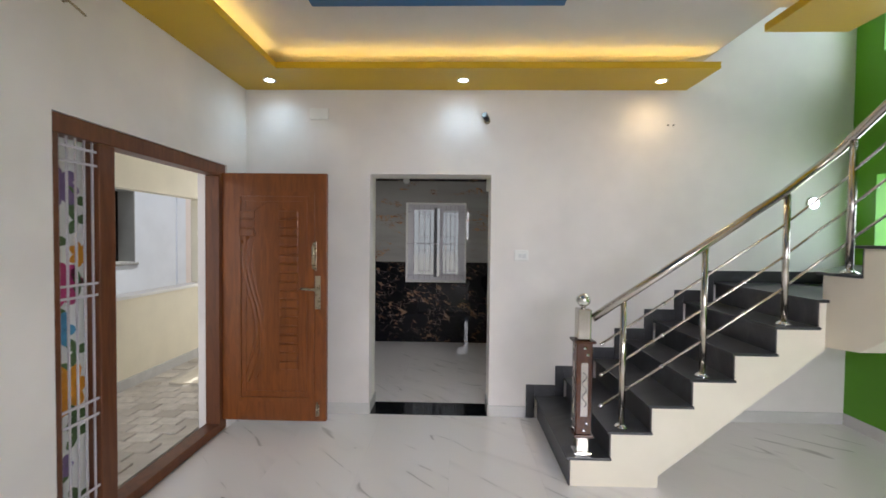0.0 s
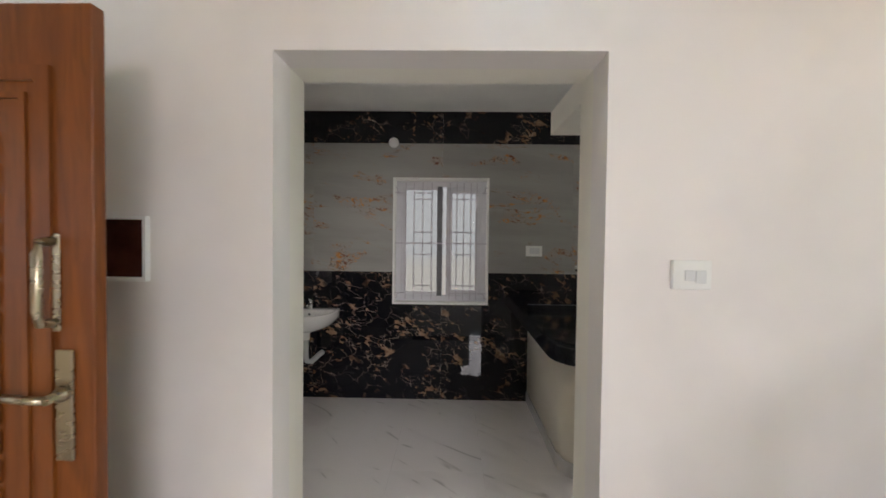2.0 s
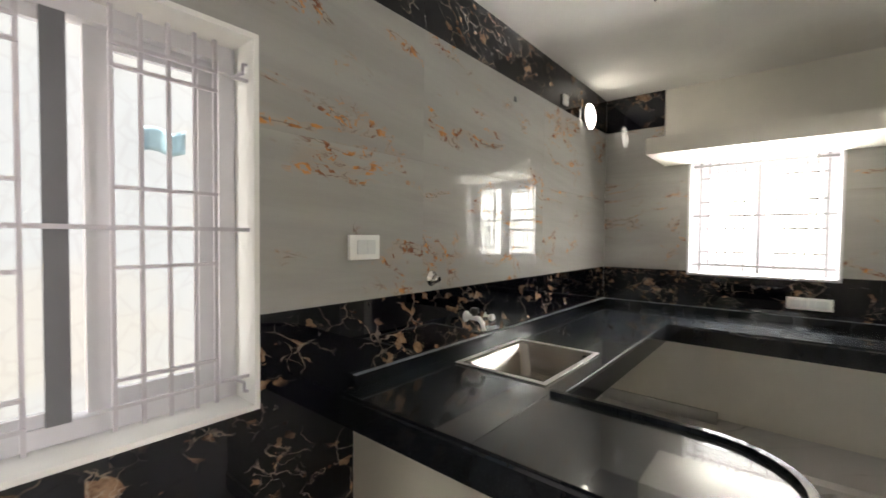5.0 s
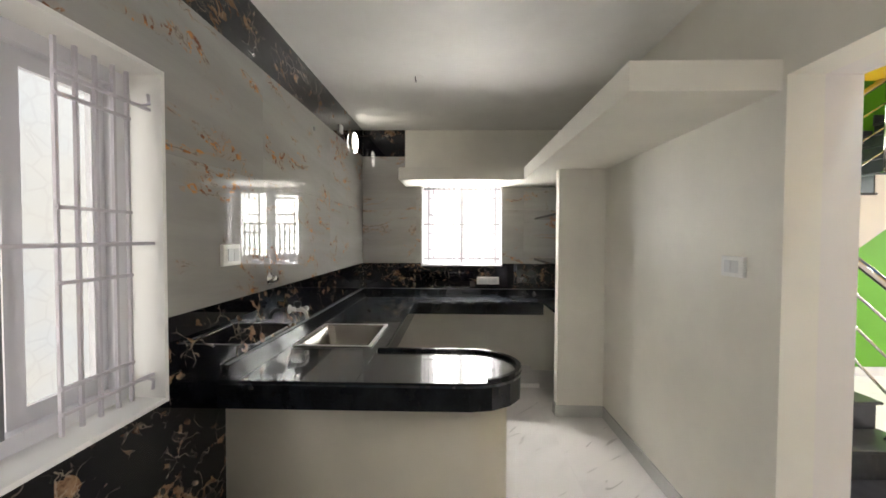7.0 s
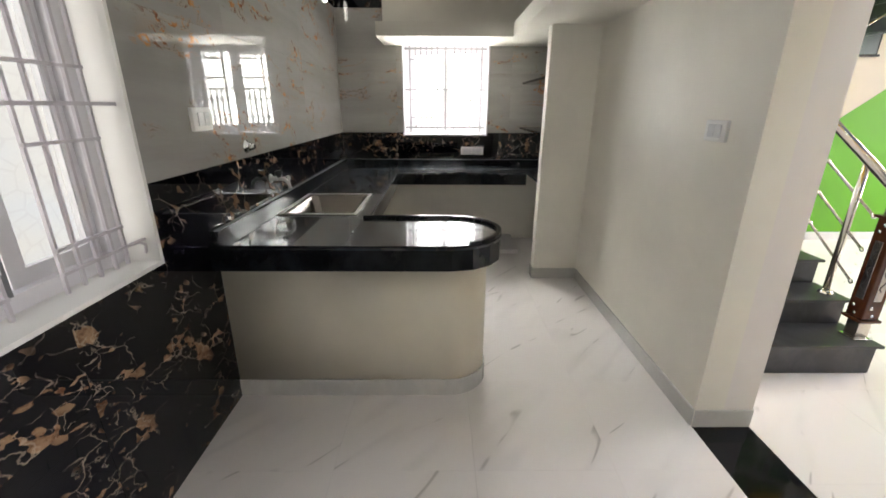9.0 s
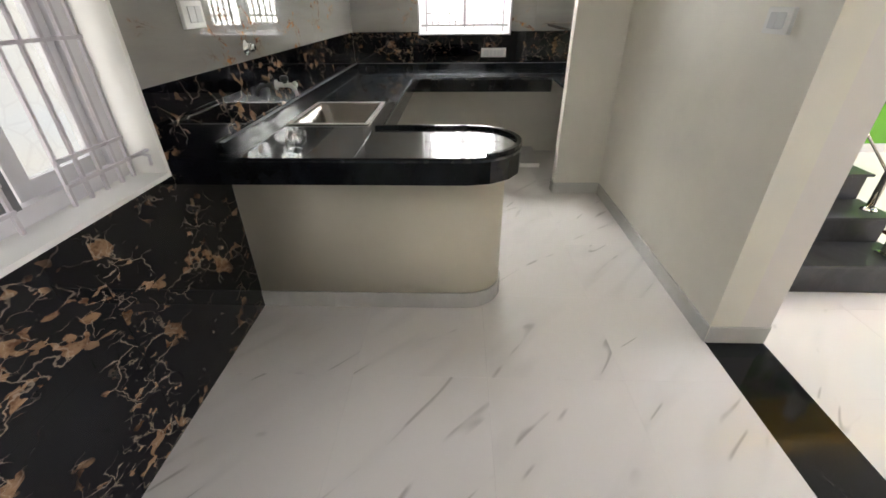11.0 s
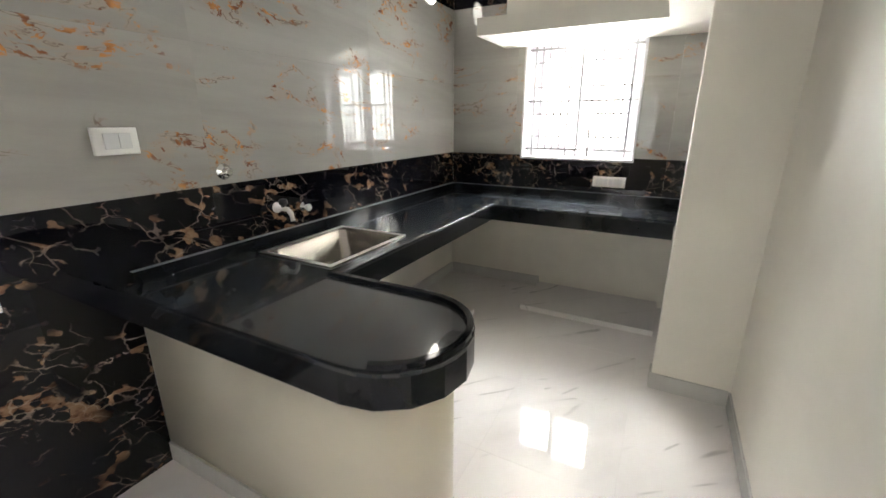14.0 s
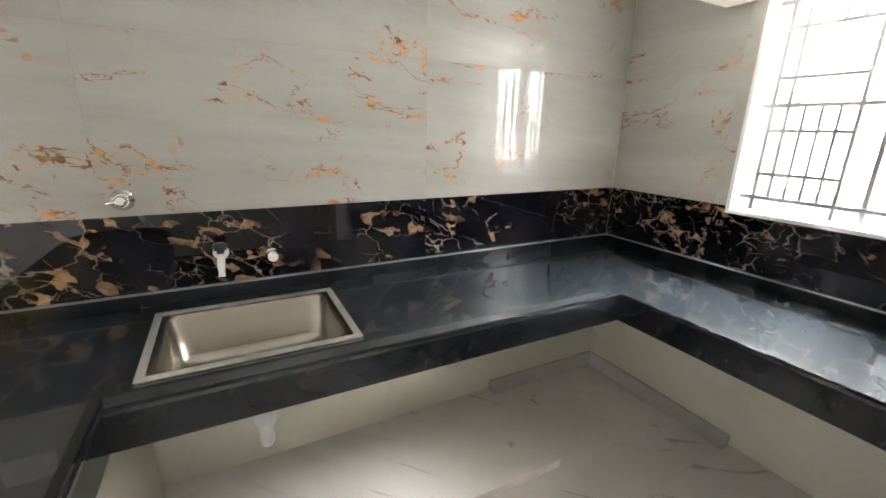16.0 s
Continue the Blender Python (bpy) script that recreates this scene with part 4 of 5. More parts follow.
side += [(X0 + RUN * 6 + 0.004, tread_z(7) - 0.018), (XL + 0.02, tread_z(7) - 0.018), (XL + 0.02, 0.90), (X0 + 0.55, 0.075), (X0 + 0.545, 0.0)]
bm = B()
prism(bm, side, YF, HN - 0.001, lambda x, y, z: (x, z, y))
part("lower_flight", bm, cream_paint, stair, "cream painted masonry flight")
bm = B()
prism(bm, [(XL + 0.021, YF + 0.03), (HE - 0.001, YF + 0.03), (HE - 0.001, HN - 0.001), (XL + 0.021, HN - 0.001)], 0.90, tread_z(7) - 0.018)
part("landing", bm, cream_paint, stair)
NU = 11
up = [(YU + 0.001, tread_z(7) - 0.10)]
for k in range(8, 8 + NU):
    y = YU - RUN * (k - 8)
    up += [(y - 0.004, tread_z(k) - 0.018), (y - RUN - 0.004, tread_z(k) - 0.018)]
end = YU - RUN * NU
up += [(end, tread_z(7 + NU) - 0.24), (YU - 0.25, 0.93), (YU + 0.001, 0.90)]
bm = B()
prism(bm, up, XL + 0.004, HE - 0.001, lambda y, z, x: (x, y, z))
part("upper_flight", bm, cream_paint, stair, "cream painted masonry flight")
for k in range(1, 7):
    x = X0 + RUN * (k - 1)
    part("tread", box(B(), x - 0.028, x + RUN + 0.003, YF - 0.022, HN - 0.002, tread_z(k) - 0.0175, tread_z(k), 0.004), tread_mat, stair, "dark granite tread" if k == 1 else "")
    part("riser", box(B(), x - 0.006, x + 0.0035, YF + 0.001, HN - 0.002, (tread_z(k - 1) if k > 1 else 0.0) + 0.0005, tread_z(k) - 0.018), tread_mat, stair)
x = X0 + RUN * 6
part("riser", box(B(), x - 0.006, x + 0.0035, YF + 0.001, HN - 0.002, tread_z(6), tread_z(7) - 0.018), tread_mat, stair)
bm = B()
prism(bm, [(x - 0.028, YF - 0.022), (XL + 0.028, YF - 0.022), (XL + 0.028, YF + 0.04), (HE - 0.002, HN - 0.002), (x - 0.028, HN - 0.002)], tread_z(7) - 0.0175, tread_z(7))
part("tread", bm, tread_mat, stair, "dark granite winder tread")
bm = B()
prism(bm, [(XL + 0.03, YU), (HE - 0.002, YU), (HE - 0.002, HN - 0.006)], tread_z(7) + 0.0005, tread_z(8) - 0.018)
part("winder_block", bm, cream_paint, stair)
bm = B()
prism(bm, [(XL - 0.022, YU + 0.02), (XL - 0.022, YU - RUN - 0.003), (HE - 0.002, YU - RUN - 0.003), (HE - 0.002, HN - 0.004)], tread_z(8) - 0.0175, tread_z(8))
part("tread", bm, tread_mat, stair, "dark granite winder tread")
for k in range(9, 8 + NU):
    y = YU - RUN * (k - 8)
    part("tread", box(B(), XL - 0.022, HE - 0.002, y - RUN - 0.003, y + 0.028, tread_z(k) - 0.0175, tread_z(k), 0.004), tread_mat, stair)
    part("riser", box(B(), XL + 0.005, HE - 0.002, y - 0.0035, y + 0.006, tread_z(k - 1) + 0.0005, tread_z(k) - 0.018), tread_mat, stair)
# stepped wall skirting
for k in range(1, 8):
    x = X0 - 0.105 + RUN * (k - 1)
    z0 = 0.001 if k == 1 else tread_z(k - 1) + 0.0005
    part("wall_skirting", box(B(), x, X0 + RUN * (k - 1) - 0.030 if k > 1 else X0 - 0.030, HN - 0.014, HN - 0.0008, z0, tread_z(k) + 0.100, 0.002, 1), tread_mat, stair)
    xe = X0 + RUN * k - 0.106 if k < 7 else HE - 0.02
    part("wall_skirting", box(B(), X0 + RUN * (k - 1) - 0.0295, xe, HN - 0.014, HN - 0.0008, tread_z(k) + 0.0005, tread_z(k) + 0.100, 0.002, 1), tread_mat, stair)
for k in range(9, 8 + NU):
    y = YU - RUN * (k - 8)
    part("wall_skirting", box(B(), HE - 0.014, HE - 0.0008, y - RUN + 0.03, y + 0.02, tread_z(k) + 0.0005, tread_z(k) + 0.10, 0.002, 1), tread_mat, stair)

# railing
railing = thing("stair_railing", (1.8, YF + 0.06, 0.3), "polished stainless steel stair railing with three slanting bars", "railing")
YR = YF + 0.055
XR = XL + 0.045
rail_pts = [(1.175, YR, 1.050), (1.88, YR, 1.53), (2.33, YR, 1.842), (2.47, YR, 1.955), (2.57, YR - 0.02, 2.045), (XR, YR - 0.07, 2.11), (XR, YR - 0.18, 2.19)]
slope = RISE / RUN
y_end = YU - RUN * (NU - 1)
rail_pts.append((XR, y_end, 2.19 + slope * (YR - 0.18 - y_end)))
part("handrail", bent(B(), rail_pts, 0.026, 16), steel_mat, railing, "round polished steel handrail")


def post(x, y, z0, z1):
    p = part("post", tube(B(), (x, y, z0), (x, y, z1), 0.019, 16), steel_mat, railing)
    part("base_flange", lathe(B(), [(0.042, 0.0), (0.042, 0.006), (0.030, 0.016), (0.021, 0.022)], (x, y, z0), seg=20), chrome_mat, railing)


def rail_z(x):
    return 1.05 + (x - 1.175) * (1.842 - 1.05) / (2.33 - 1.175)


for k, x in ((2, 1.372), (4, 1.872), (6, 2.368)):
    post(x, YR, tread_z(k), rail_z(x) - 0.022)
y = YU - 0.125
post(XR, y, tread_z(8), 2.19 + slope * (YR - 0.18 - y) - 0.02)
for k in (10, 12, 14, 16):
    y = YU - RUN * (k - 8) - 0.125
    post(XR, y, tread_z(k), 2.19 + slope * (YR - 0.18 - y) - 0.02)
for i, drop in enumerate((0.205, 0.405, 0.605)):
    xs = 1.24
    pts = [(xs, YR, rail_z(xs) - drop), (2.33, YR, rail_z(2.33) - drop), (2.47, YR, 1.955 - drop), (2.57, YR - 0.02, 2.045 - drop), (XR, YR - 0.07, 2.11 - drop), (XR, YR - 0.18, 2.19 - drop), (XR, y_end, rail_pts[-1][2] - drop)]
    part("bar", bent(B(), pts, 0.0075, 10), steel_mat, railing)
    for x in (1.24, 1.62, 2.12):
        bm = B()
        lathe(bm, [(0.006, -0.014), (0.012, -0.008), (0.013, 0.0), (0.012, 0.008), (0.006, 0.014)], (x, YR, rail_z(x) - drop), (1, 0, slope), 12)
        part("bar_collar", bm, chrome_mat, railing)

# newel post
NX, NY, NZ = 1.118, YF + 0.055, tread_z(1)
newel = thing("newel_post", (NX, NY, NZ), "dark wood newel post with steel ball on the first step", "newel post")


def square(bm, half, z0, z1, bev=0.004):
    return box(bm, NX - half, NX + half, NY - half, NY + half, z0, z1, bev)


part("foot", square(B(), 0.037, NZ + 0.012, NZ + 0.115), steel_mat, newel, "brushed steel foot")
part("foot_plate", square(B(), 0.052, NZ + 0.0005, NZ + 0.012, 0.003), chrome_mat, newel)
part("collar", square(B(), 0.062, NZ + 0.116, NZ + 0.134, 0.005), newel_wood_mat, newel)
part("shaft", square(B(), 0.050, NZ + 0.1345, NZ + 0.710, 0.006), newel_wood_mat, newel, "dark polished wooden shaft")
part("collar", square(B(), 0.066, NZ + 0.711, NZ + 0.728, 0.005), newel_wood_mat, newel)
part("head", square(B(), 0.042, NZ + 0.7285, NZ + 0.925, 0.008), steel_mat, newel, "brushed steel head")
bm = B()
prof = [(0.012, -0.055), (0.014, -0.044)] + [(0.044 * math.sin(radians(a)), -0.044 * math.cos(radians(a))) for a in range(25, 176, 15)]
lathe(bm, prof, (NX, NY, NZ + 0.977), seg=24)
part("ball", bm, chrome_mat, newel, "polished steel ball")
for sx, sy in ((-1, 0), (0, -1), (1, 0), (0, 1)):
    bm = B()
    cx, cy = NX + sx * 0.0505, NY + sy * 0.0505
    hx, hy = (0.003, 0.022) if sx else (0.022, 0.003)
    box(bm, cx - hx, cx + hx, cy - hy, cy + hy, NZ + 0.25, NZ + 0.59, 0.002)
    panel = part("panel", bm, sink_steel, newel, "engraved steel inlay panel")
    bm = B()
    n = 26
    pts = []
    for i in range(n + 1):
        u = i / n
        w = 0.013 * math.sin(u * 5.2 * math.pi)
        pts.append((cx + (sx * 0.0035 if sx else w), cy + (sy * 0.0035 if sy else w), NZ + 0.31 + 0.22 * u))
    bent(bm, pts, 0.0028, 6)
    part("scroll", bm, black_mat, panel, "dark engraved scroll")
    for z in (NZ + 0.16, NZ + 0.205, NZ + 0.64, NZ + 0.680):
        off = 0.018 if z in (NZ + 0.205, NZ + 0.64) else -0.0
        bm = B()
        lathe(bm, [(0.010, 0), (0.009, 0.004), (0.004, 0.007)], (cx + (0 if sx else off), cy + (0 if sy else off), z), (sx, sy, 0), 12)
        part("stud", bm, chrome_mat, newel)

# ---- entrance ----
entrance = new("door_1")
tagged(entrance, "open polished teak entrance door in a dark wooden frame", "door", kind="structure")
FX0, FX1 = HW - 0.125, HW - 0.012
part("head", box(B(), FX0, FX1, 1.5405, 2.9895, 2.020, 2.1115, 0.006), frame_wood_mat, entrance)
part("jamb", box(B(), FX0, FX1, 2.895, 2.9895, 0.0, 2.0195, 0.006), frame_wood_mat, entrance)
part("jamb", box(B(), FX0, FX1, 1.5405, 1.585, 0.0, 2.0195, 0.006), frame_wood_mat, entrance)
part("mullion", box(B(), FX0, FX1, 1.80, 1.905, 0.0, 2.0195, 0.006), frame_wood_mat, entrance)
part("sill", box(B(), FX0, FX1, 1.906, 2.8945, 0.0, 0.070, 0.006), frame_wood_mat, entrance)
part("sill", box(B(), FX0, FX1, 1.5855, 1.7995, 0.0, 0.070, 0.006), frame_wood_mat, entrance)
LY0, LY1 = 2.938, 2.976
leaf = part("leaf", box(B(), -1.558, -0.706, LY0, LY1, 0.085, 2.045, 0.004), teak_mat, entrance, "polished carved teak door leaf")
bm = B()
holed(bm, -1.42, -0.80, 0.24, 1.90, LY0 - 0.010, LY0 + 0.001, [(-1.385, -0.835, 0.275, 1.865)], ALONG_X)
holed(bm, -1.36, -0.86, 0.31, 1.84, LY0 - 0.006, LY0 + 0.001, [(-1.345, -0.875, 0.325, 1.825)], ALONG_X)
part("moulding", bm, teak_mat, leaf, "raised carved moulding")
for i in range(18):
    z = 0.50 + i * 0.070
    bm = B()
    box(bm, -1.080, -0.928, LY0 - 0.012, LY0 + 0.001, z, z + 0.060, 0.007)
    part("slat", bm, teak_mat, leaf)
for i in range(3):
    z = 1.55 + i * 0.070
    bm = B()
    box(bm, -1.40, -1.275, LY0 - 0.010, LY0 + 0.001, z, z + 0.060, 0.006)
    part("slat", bm, teak_mat, leaf)
for j in range(4):
    pts = []
    for i in range(29):
        u = i / 28
        z = 0.36 + 1.16 * u + 0.03 * j
        pts.append((-1.37 + 0.045 * j + 0.075 * math.sin(u * 5.4 + 0.3 * j - 0.4) + 0.06 * u, LY0 + 0.016, z))
    part("carved_rib", bent(B(), pts, 0.022 - 0.002 * j, 10), teak_mat, leaf)
pts = [(-1.36 + 0.42 * i / 20, LY0 + 0.008, 1.765 - 0.055 * math.cos(i / 20 * 6.2)) for i in range(21)]
part("carved_rib", bent(B(), pts, 0.013, 8), teak_mat, leaf)
bm = B()
box(bm, -0.795, -0.751, LY0 - 0.009, LY0 - 0.0005, 0.98, 1.243, 0.004)
lathe(bm, [(0.017, 0), (0.017, 0.012), (0.011, 0.016), (0.011, 0.045)], (-0.773, LY0 - 0.009, 1.14), (0, -1, 0), 16)
bent(bm, [(-0.773, LY0 - 0.052, 1.14), (-0.82, LY0 - 0.056, 1.141), (-0.895, LY0 - 0.052, 1.147)], 0.010, 10)
part("lever_lock", bm, brass_mat, leaf, "antique brass lever lock")
bm = B()
bent(bm, [(-0.80, LY0, 1.497), (-0.80, LY0 - 0.035, 1.493), (-0.80, LY0 - 0.042, 1.47), (-0.80, LY0 - 0.042, 1.335), (-0.80, LY0 - 0.035, 1.308), (-0.80, LY0, 1.303)], 0.011, 10)
box(bm, -0.817, -0.783, LY0 - 0.006, LY0 - 0.0005, 1.285, 1.515, 0.003)
part("pull_handle", bm, brass_mat, leaf, "antique brass pull handle")
bm = B()
tube(bm, (-0.775, LY0 - 0.012, 0.13), (-0.775, LY0 - 0.012, 0.24), 0.007, 10)
box(bm, -0.790, -0.760, LY0 - 0.006, LY0 - 0.0005, 0.13, 0.22, 0.002)
part("tower_bolt", bm, brass_mat, leaf, "small brass tower bolt")
for z in (0.35, 1.05, 1.75):
    part("hinge", tube(B(), (-1.552, LY0 - 0.008, z - 0.05), (-1.552, LY0 - 0.008, z + 0.05), 0.009, 10), steel_mat, leaf)

# side grille with a flower-printed sheet
panel_mat = plain("printed_sheet", (0.80, 0.80, 0.80), 0.35)
petal_mats = [plain("petal_" + n, c, 0.4, 0.3) for n, c in (("violet", (0.20, 0.13, 0.30)), ("pink", (0.55, 0.06, 0.22)), ("orange", (0.80, 0.34, 0.03)), ("blue", (0.10, 0.36, 0.62)))]
leaf_mat = plain("printed_leaf", (0.09, 0.17, 0.06), 0.4, 0.4)
side_grille = thing("side_grille", (HW - 0.05, 1.69, 0.07), "white steel grille over a flower-printed sheet beside the door", "grille")
part("sheet", box(B(), HW - 0.100, HW - 0.094, 1.586, 1.799, 0.0705, 2.0195), panel_mat, side_grille, "white sheet printed with flowers")


def blossom(bm, y, z, r, petals, rng):
    x = HW - 0.0935
    for i in range(petals):
        a = 2 * math.pi * i / petals + rng.uniform(-0.2, 0.2)
        cy, cz = y + 0.55 * r * math.cos(a), z + 0.55 * r * math.sin(a)
        vs = []
        for k in range(10):
            b = 2 * math.pi * k / 10
            u, v = 0.55 * r * math.cos(b), 0.34 * r * math.sin(b)
            vs.append(bm.verts.new((x + 0.0004 * i, min(max(cy + u * math.cos(a) - v * math.sin(a), 1.588), 1.797), cz + u * math.sin(a) + v * math.cos(a))))
        f = bm.faces.new(vs)
        ext = bmesh.ops.extrude_face_region(bm, geom=[f])
        bmesh.ops.translate(bm, verts=[g for g in ext["geom"] if isinstance(g, bmesh.types.BMVert)], vec=(0.0006, 0, 0))


rng = random.Random(4)
for i, (z, y, m, r) in enumerate(((1.78, 1.66, 0, 0.105), (1.30, 1.68, 1, 0.105), (1.08, 1.65, 3, 0.09), (0.78, 1.69, 2, 0.12), (1.45, 1.77, 2, 0.06), (0.40, 1.66, 0, 0.06))):
    bm = B()
    blossom(bm, y, z, r, 7, rng)
    part("blossom", bm, petal_mats[m], side_grille)
for i in range(16):
    bm = B()
    blossom(bm, rng.choice((1.62, 1.75)) + rng.uniform(-0.015, 0.015), 0.22 + i * 0.108 + rng.uniform(-0.02, 0.02), 0.075, 3, rng)
    part("printed_leaf", bm, leaf_mat, side_grille)
gx = HW - 0.035
for i in range(5):
    y = 1.598 + i * 0.047
    part("bar", box(B(), gx - 0.004, gx + 0.004, y - 0.004, y + 0.004, 0.0705, 2.019), grille_mat, side_grille)
for z in (0.16, 0.24, 0.62, 0.70, 1.24, 1.30, 1.90, 1.97):
    part("rail", box(B(), gx + 0.0065, gx + 0.0145, 1.5855, 1.830 if z in (0.24, 0.70, 1.24, 1.90) else 1.7995, z - 0.006, z + 0.006), grille_mat, side_grille)

# ---- hall fittings ----
def downlight(x, y, mat, power, color):
    d = thing("downlight", (x, y, 2.82), "small round recessed ceiling downlight, lit", "downlight", "ceiling downlights")
    part("rim", lathe(B(), [(0.050, 0.0), (0.050, -0.004), (0.040, -0.006), (0.037, 0.0)], (x, y, 2.8198), seg=24), white_plastic, d)
    part("lens", lathe(B(), [(0.034, -0.001), (0.034, -0.003), (0.02, -0.004)], (x, y, 2.8195), seg=20), mat, d, "glowing lens")
    ld = bpy.data.lights.new("downlight_beam", "SPOT")
    ld.energy, ld.color, ld.spot_size, ld.spot_blend, ld.shadow_soft_size = power, color, radians(155), 1.0, 0.07
    lo = new("downlight_beam", ld)
    lo.location = (x, y, 2.805)


for x in (-1.22, 0.352):
    downlight(x, 3.075, cool_led, 8, (0.62, 0.86, 1.0))
downlight(1.93, 3.09, warm_led, 9, (1.0, 0.70, 0.36))
cctv = thing("security_camera", (0.545, HN, 2.565), "small dark bullet camera on a white bracket", "camera")
part("bracket", lathe(B(), [(0.026, 0.0005), (0.026, 0.010), (0.012, 0.014), (0.010, 0.05)], (0.565, HN, 2.555), (0, -1, 0), 18), brass_mat, cctv)
bm = B()
lathe(bm, [(0.020, -0.04), (0.024, -0.03), (0.025, 0.04), (0.020, 0.045)], (0.550, HN - 0.065, 2.570), (-0.45, -1, 0.3), 18)
part("body", bm, black_mat, cctv)
for dx in (-0.022, 0.022):
    n = thing("wall_plug", (2.118 + dx, HN, 2.527), "small dark screw hole plug in the wall", "plug", "wall plugs")
    part("plug", lathe(B(), [(0.009, 0.0005), (0.008, 0.003), (0.003, 0.004)], (2.118 + dx, HN, 2.527), (0, -1, 0), 10), rubber_mat, n)
hook = thing("wall_hook", (HW, 1.64, 2.61), "small bent metal hook high on the white wall", "hook")
bm = B()
bent(bm, [(HW, 1.60, 2.625), (HW + 0.03, 1.60, 2.625), (HW + 0.04, 1.65, 2.605), (HW + 0.035, 1.68, 2.60)], 0.006, 8)
part("rod", bm, brass_mat, hook)
box_frame = thing("wall_box", (-0.90, HN, 1.47), "white framed wall box with a dark glossy inside", "wall box")
part("frame", holed(B(), -1.04, -0.838, 1.365, 1.572, HN - 0.022, HN - 0.0005, [(-1.030, -0.848, 1.377, 1.562)], ALONG_X), white_plastic, box_frame)
part("inside", box(B(), -1.029, -0.849, HN - 0.006, HN - 0.001, 1.378, 1.561), plaque_mat, box_frame, "dark glossy panel")
sp = thing("wall_light", (3.316, HN, 1.877), "small round lit light on the stairwell wall", "wall light")
part("rim", lathe(B(), [(0.055, 0.0005), (0.055, 0.006), (0.045, 0.012)], (3.316, HN, 1.877), (0, -1, 0), 24), white_plastic, sp)
part("lens", lathe(B(), [(0.043, 0.0121), (0.03, 0.016), (0.01, 0.018)], (3.316, HN, 1.877), (0, -1, 0), 20), cool_led, sp, "glowing lens")

# neighbouring house beyond the porch
house = thing("neighbour_house", (-3.9, 3, -0.16), "pale blue painted neighbouring house with an unfinished window opening", "house")
WIN = (4.18, 5.07, 1.19, 2.13)
part("wall", holed(B(), -2.0, 5.87, -0.16, 3.4, -4.12, -3.90, [WIN], ALONG_Y), pale_blue_paint, house)
reveal = part("window", holed(B(), WIN[0] + 0.0005, WIN[1] - 0.0005, WIN[2] + 0.0005, WIN[3] - 0.0005, -4.12, -3.904, [(WIN[0] + 0.012, WIN[1] - 0.012, WIN[2] + 0.012, WIN[3] - 0.012)], ALONG_Y), bare_plaster, house, "bare cement window reveal without a frame")
part("sill", box(B(), -4.11, -3.885, WIN[0] - 0.03, WIN[1] + 0.04, WIN[2] - 0.028, WIN[2] - 0.0005, 0.004), bare_plaster, reveal)
bm = B()
box(bm, -5.6, -5.5, 3.4, 6.0, 0.3, 3.0)
box(bm, -5.5, -4.13, 3.4, 3.5, 0.3, 3.0)
box(bm, -5.5, -4.13, 5.9, 6.0, 0.3, 3.0)
box(bm, -5.5, -4.13, 3.5, 5.9, 2.9, 3.0)
box(bm, -5.5, -4.13, 3.5, 5.9, 0.3, 0.4)
part("room", bm, room_darkness, house, "bare room behind the opening with its darkness painted on")
part("corner_pier", box(B(), -4.12, -3.875, 5.8705, 6.07, -0.16, 3.4, 0.006), pale_blue_paint, house)
part("side_wall", box(B(), -4.12, -3.93, 6.0705, 12.0, -0.16, 3.4), pink_paint, house, "pale pink painted wall")
cup = thing("cup", (-3.97, 4.28, WIN[2] + 0.012), "green plastic cup standing on the bare window sill", "cup")
part("body", lathe(B(), [(0.030, 0.0), (0.040, 0.11), (0.042, 0.115), (0.038, 0.112), (0.028, 0.006), (0.004, 0.005)], (-3.97, 4.28, WIN[2] + 0.0125), seg=20), plain("green_plastic", (0.10, 0.42, 0.22), 0.4), cup)

# ---- wall and floor tiles, one piece each ----
SHARED = {}


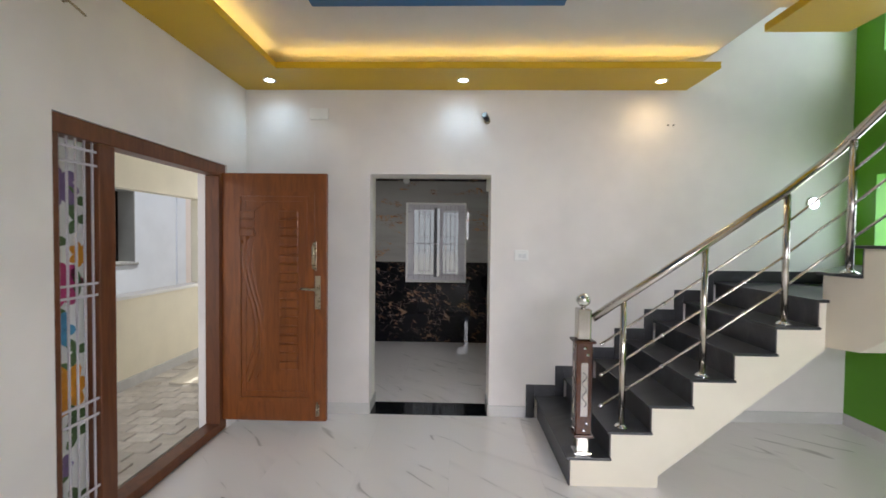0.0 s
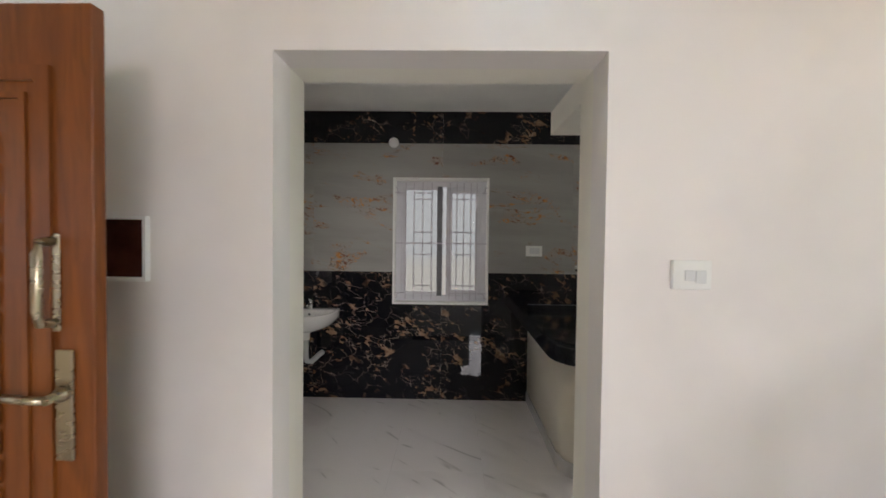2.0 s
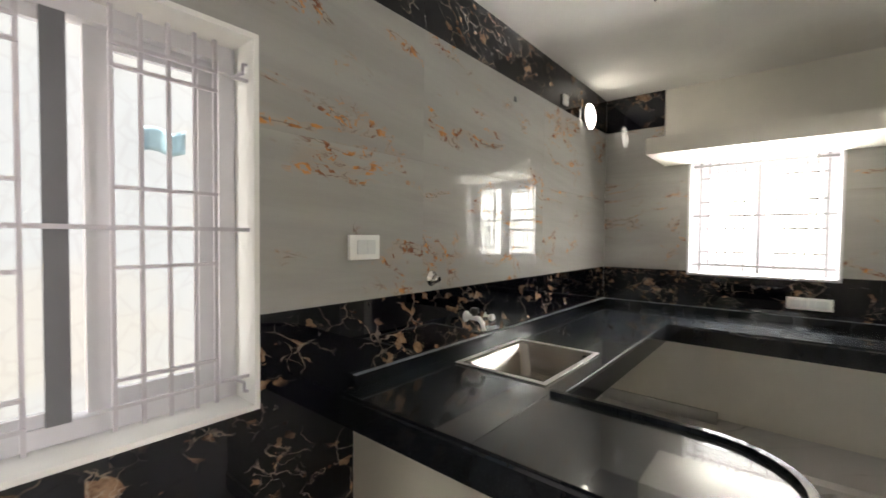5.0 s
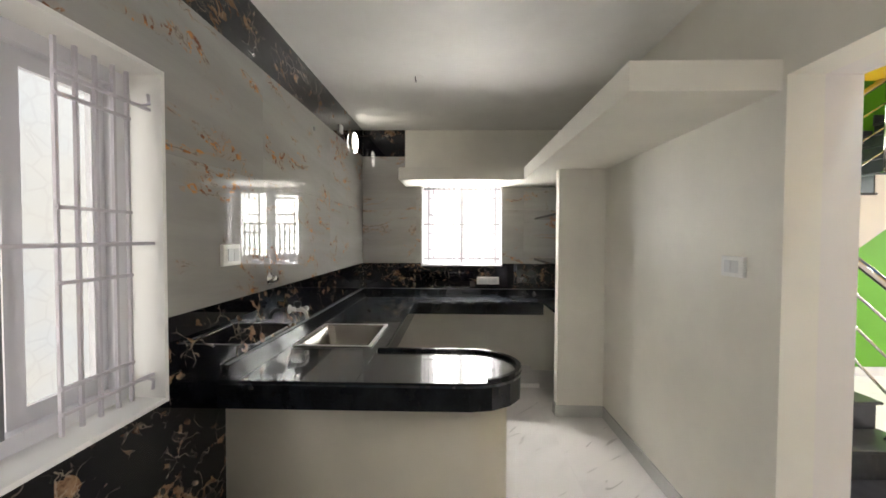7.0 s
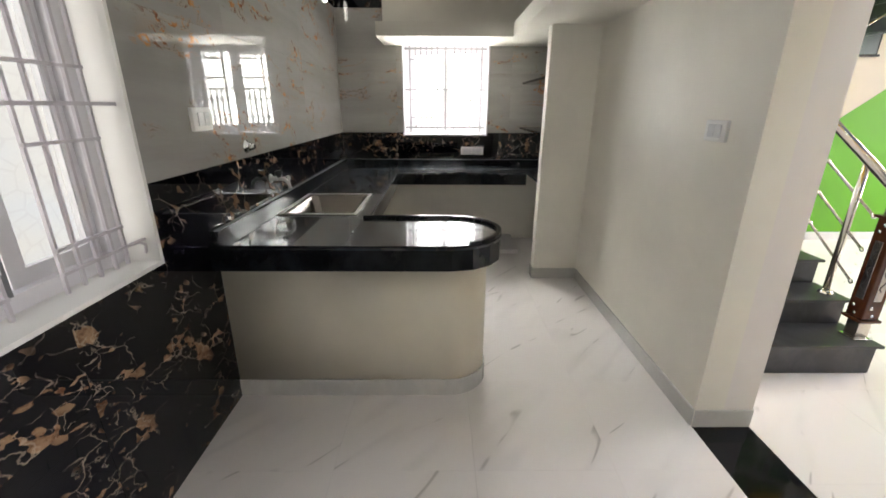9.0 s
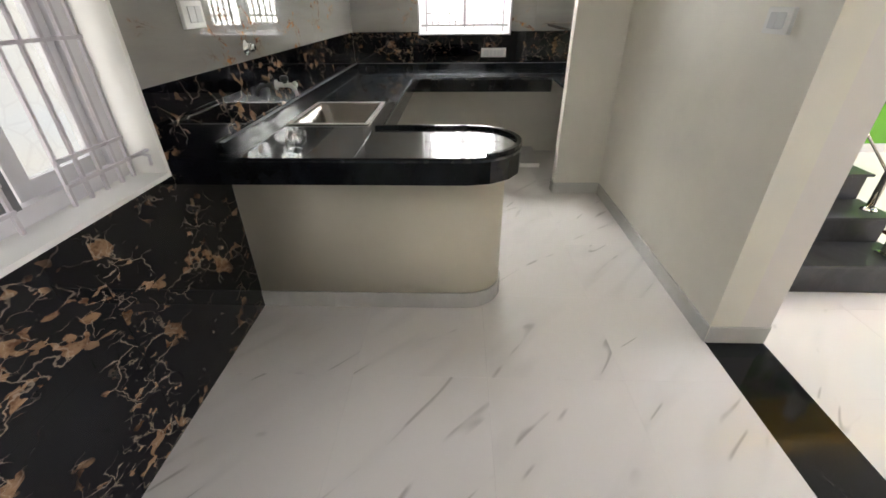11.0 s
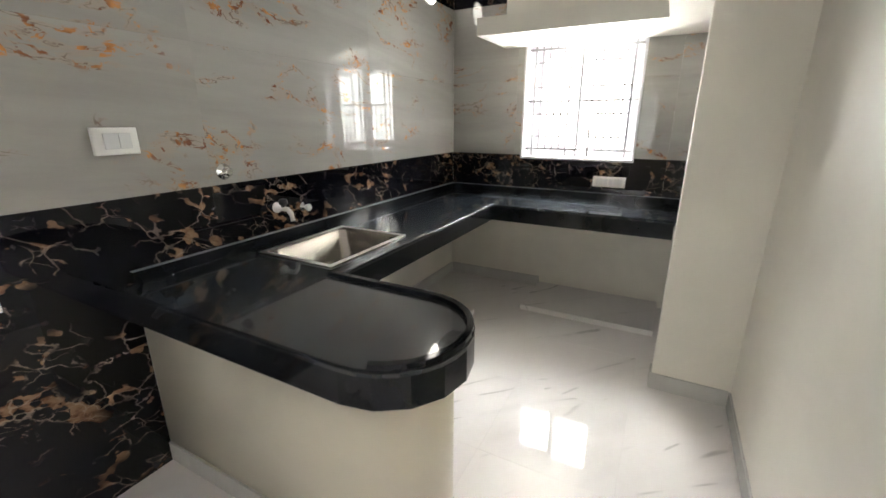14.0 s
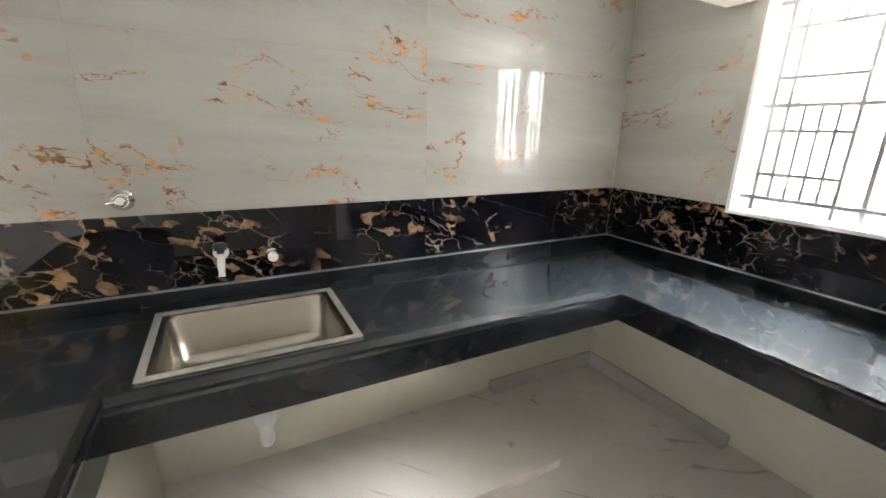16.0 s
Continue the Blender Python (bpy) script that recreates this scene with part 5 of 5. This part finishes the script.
def tile(parent, mat, put, a0, a1, b0, b1, d0, d1, holes=()):
    """One tile with slightly eased face; alike tiles share a mesh."""
    a0, a1, b0, b1 = a0 + 0.0002, a1 - 0.0002, b0 + 0.0002, b1 - 0.0002
    cut = [h for h in holes if h[0] < a1 and h[1] > a0 and h[2] < b1 and h[3] > b0]
    ca, cb = (a0 + a1) / 2, (b0 + b1) / 2
    if any(h[0] <= a0 and h[1] >= a1 and h[2] <= b0 and h[3] >= b1 for h in cut):
        return
    key = (mat.name, put, round(a1 - a0, 4), round(b1 - b0, 4), d0, d1)
    me = None if cut else SHARED.get(key)
    if me is None:
        bm = B()
        if cut:
            cl = [(max(h[0], a0), min(h[1], a1), max(h[2], b0), min(h[3], b1)) for h in cut]
            holed(bm, a0, a1, b0, b1, d0, d1, cl, put)
        else:
            e = 0.0005
            e_d = d0 + (0.0003 if d1 > d0 else -0.0003)
            lo = [bm.verts.new(put(a, b, d1)) for a, b in ((a0, b0), (a1, b0), (a1, b1), (a0, b1))]
            mid_v = [bm.verts.new(put(a, b, e_d)) for a, b in ((a0, b0), (a1, b0), (a1, b1), (a0, b1))]
            hi = [bm.verts.new(put(a, b, d0)) for a, b in ((a0 + e, b0 + e), (a1 - e, b0 + e), (a1 - e, b1 - e), (a0 + e, b1 - e))]
            bm.faces.new(hi)
            bm.faces.new(lo[::-1])
            for ra, rb in ((lo, mid_v), (mid_v, hi)):
                for i in range(4):
                    bm.faces.new((ra[i], ra[(i + 1) % 4], rb[(i + 1) % 4], rb[i]))
        c = Vector(put(ca, cb, 0))
        bmesh.ops.translate(bm, verts=bm.verts, vec=-c)
        me = finish("tile", bm, mat)
        if not cut:
            SHARED[key] = me
    ob = new("tile", me)
    ob.location = put(ca, cb, 0)
    ob.parent = parent
    return ob


walls = {o.name: o for o in scene.objects if o.parent is None}
north, east = walls["wall_kitchen_north"], walls["wall_kitchen_east"]
ROWS = ((0.0, 0.597, black_tile_mat), (0.597, 1.194, black_tile_mat), (1.194, 1.790, grey_tile_mat), (1.790, 2.386, grey_tile_mat), (2.386, 2.68, black_tile_mat))
COLS = (KW + 0.0005, -1.16, 0.04, 1.24, 2.44, KE)
NH = [(-0.42, 0.473, 0.893, 2.073), (0.846, 9, -1, 0.840)]
for b0, b1, m in ROWS:
    for a0, a1 in zip(COLS, COLS[1:]):
        tile(north, m, NORTH_IN, a0, a1, b0, b1, 0.0, -0.0095, NH)
EH = [(4.281, 5.193, 1.162, 2.12), (-9, 5.376, 2.12, 9), (-9, 9, -1, 0.840)]
for b0, b1, m in ROWS:
    for a0, a1 in ((KS, 4.05), (4.05, 5.25), (5.25, KN - 0.0005)):
        tile(east, m, EAST_IN, a0, a1, b0, b1, 0.0, -0.0095, EH)
hall_floor, kitchen_floor = walls["floor_hall"], walls["floor_kitchen"]
T = 0.6
for parent, x0, x1, y0, y1 in ((hall_floor, HW, HE, HS, HN), (kitchen_floor, KW, KE, KS, KN)):
    nx, ny = math.ceil((x1 - x0) / T), math.ceil((y1 - y0) / T)
    for i in range(nx):
        for j in range(ny):
            a0, a1 = x0 + i * T, min(x0 + (i + 1) * T, x1)
            b1, b0 = y1 - j * T, max(y1 - (j + 1) * T, y0)
            tile(parent, floor_tile_mat, FLAT, a0, a1, b0, b1, 0.0, -0.0105)

# ---- porch pavers ----
porch_floor = walls["porch_floor"]
bm = B()
box(bm, -0.097, 0.097, -0.067, 0.067, -0.004, 0.012, 0.006, 1)
paver_mesh = finish("paver", bm, paver_mat)
rng = random.Random(7)
for i in range(31):
    for j in range(6):
        x = -2.86 + 0.2 * j + (0.1 if i % 2 else 0.0)
        y = 1.1 + 0.14 * i
        if x + 0.1 > HW - 0.24 or (y + 0.07 > 3.93 and x + 0.1 > -2.67):
            continue
        ob = new("paver", paver_mesh)
        ob.matrix_world = pose(x, y, -0.0048 + rng.uniform(0, 0.003), rng.uniform(-0.6, 0.6), rng.uniform(-0.6, 0.6), rng.uniform(-1, 1))
        ob.parent = porch_floor
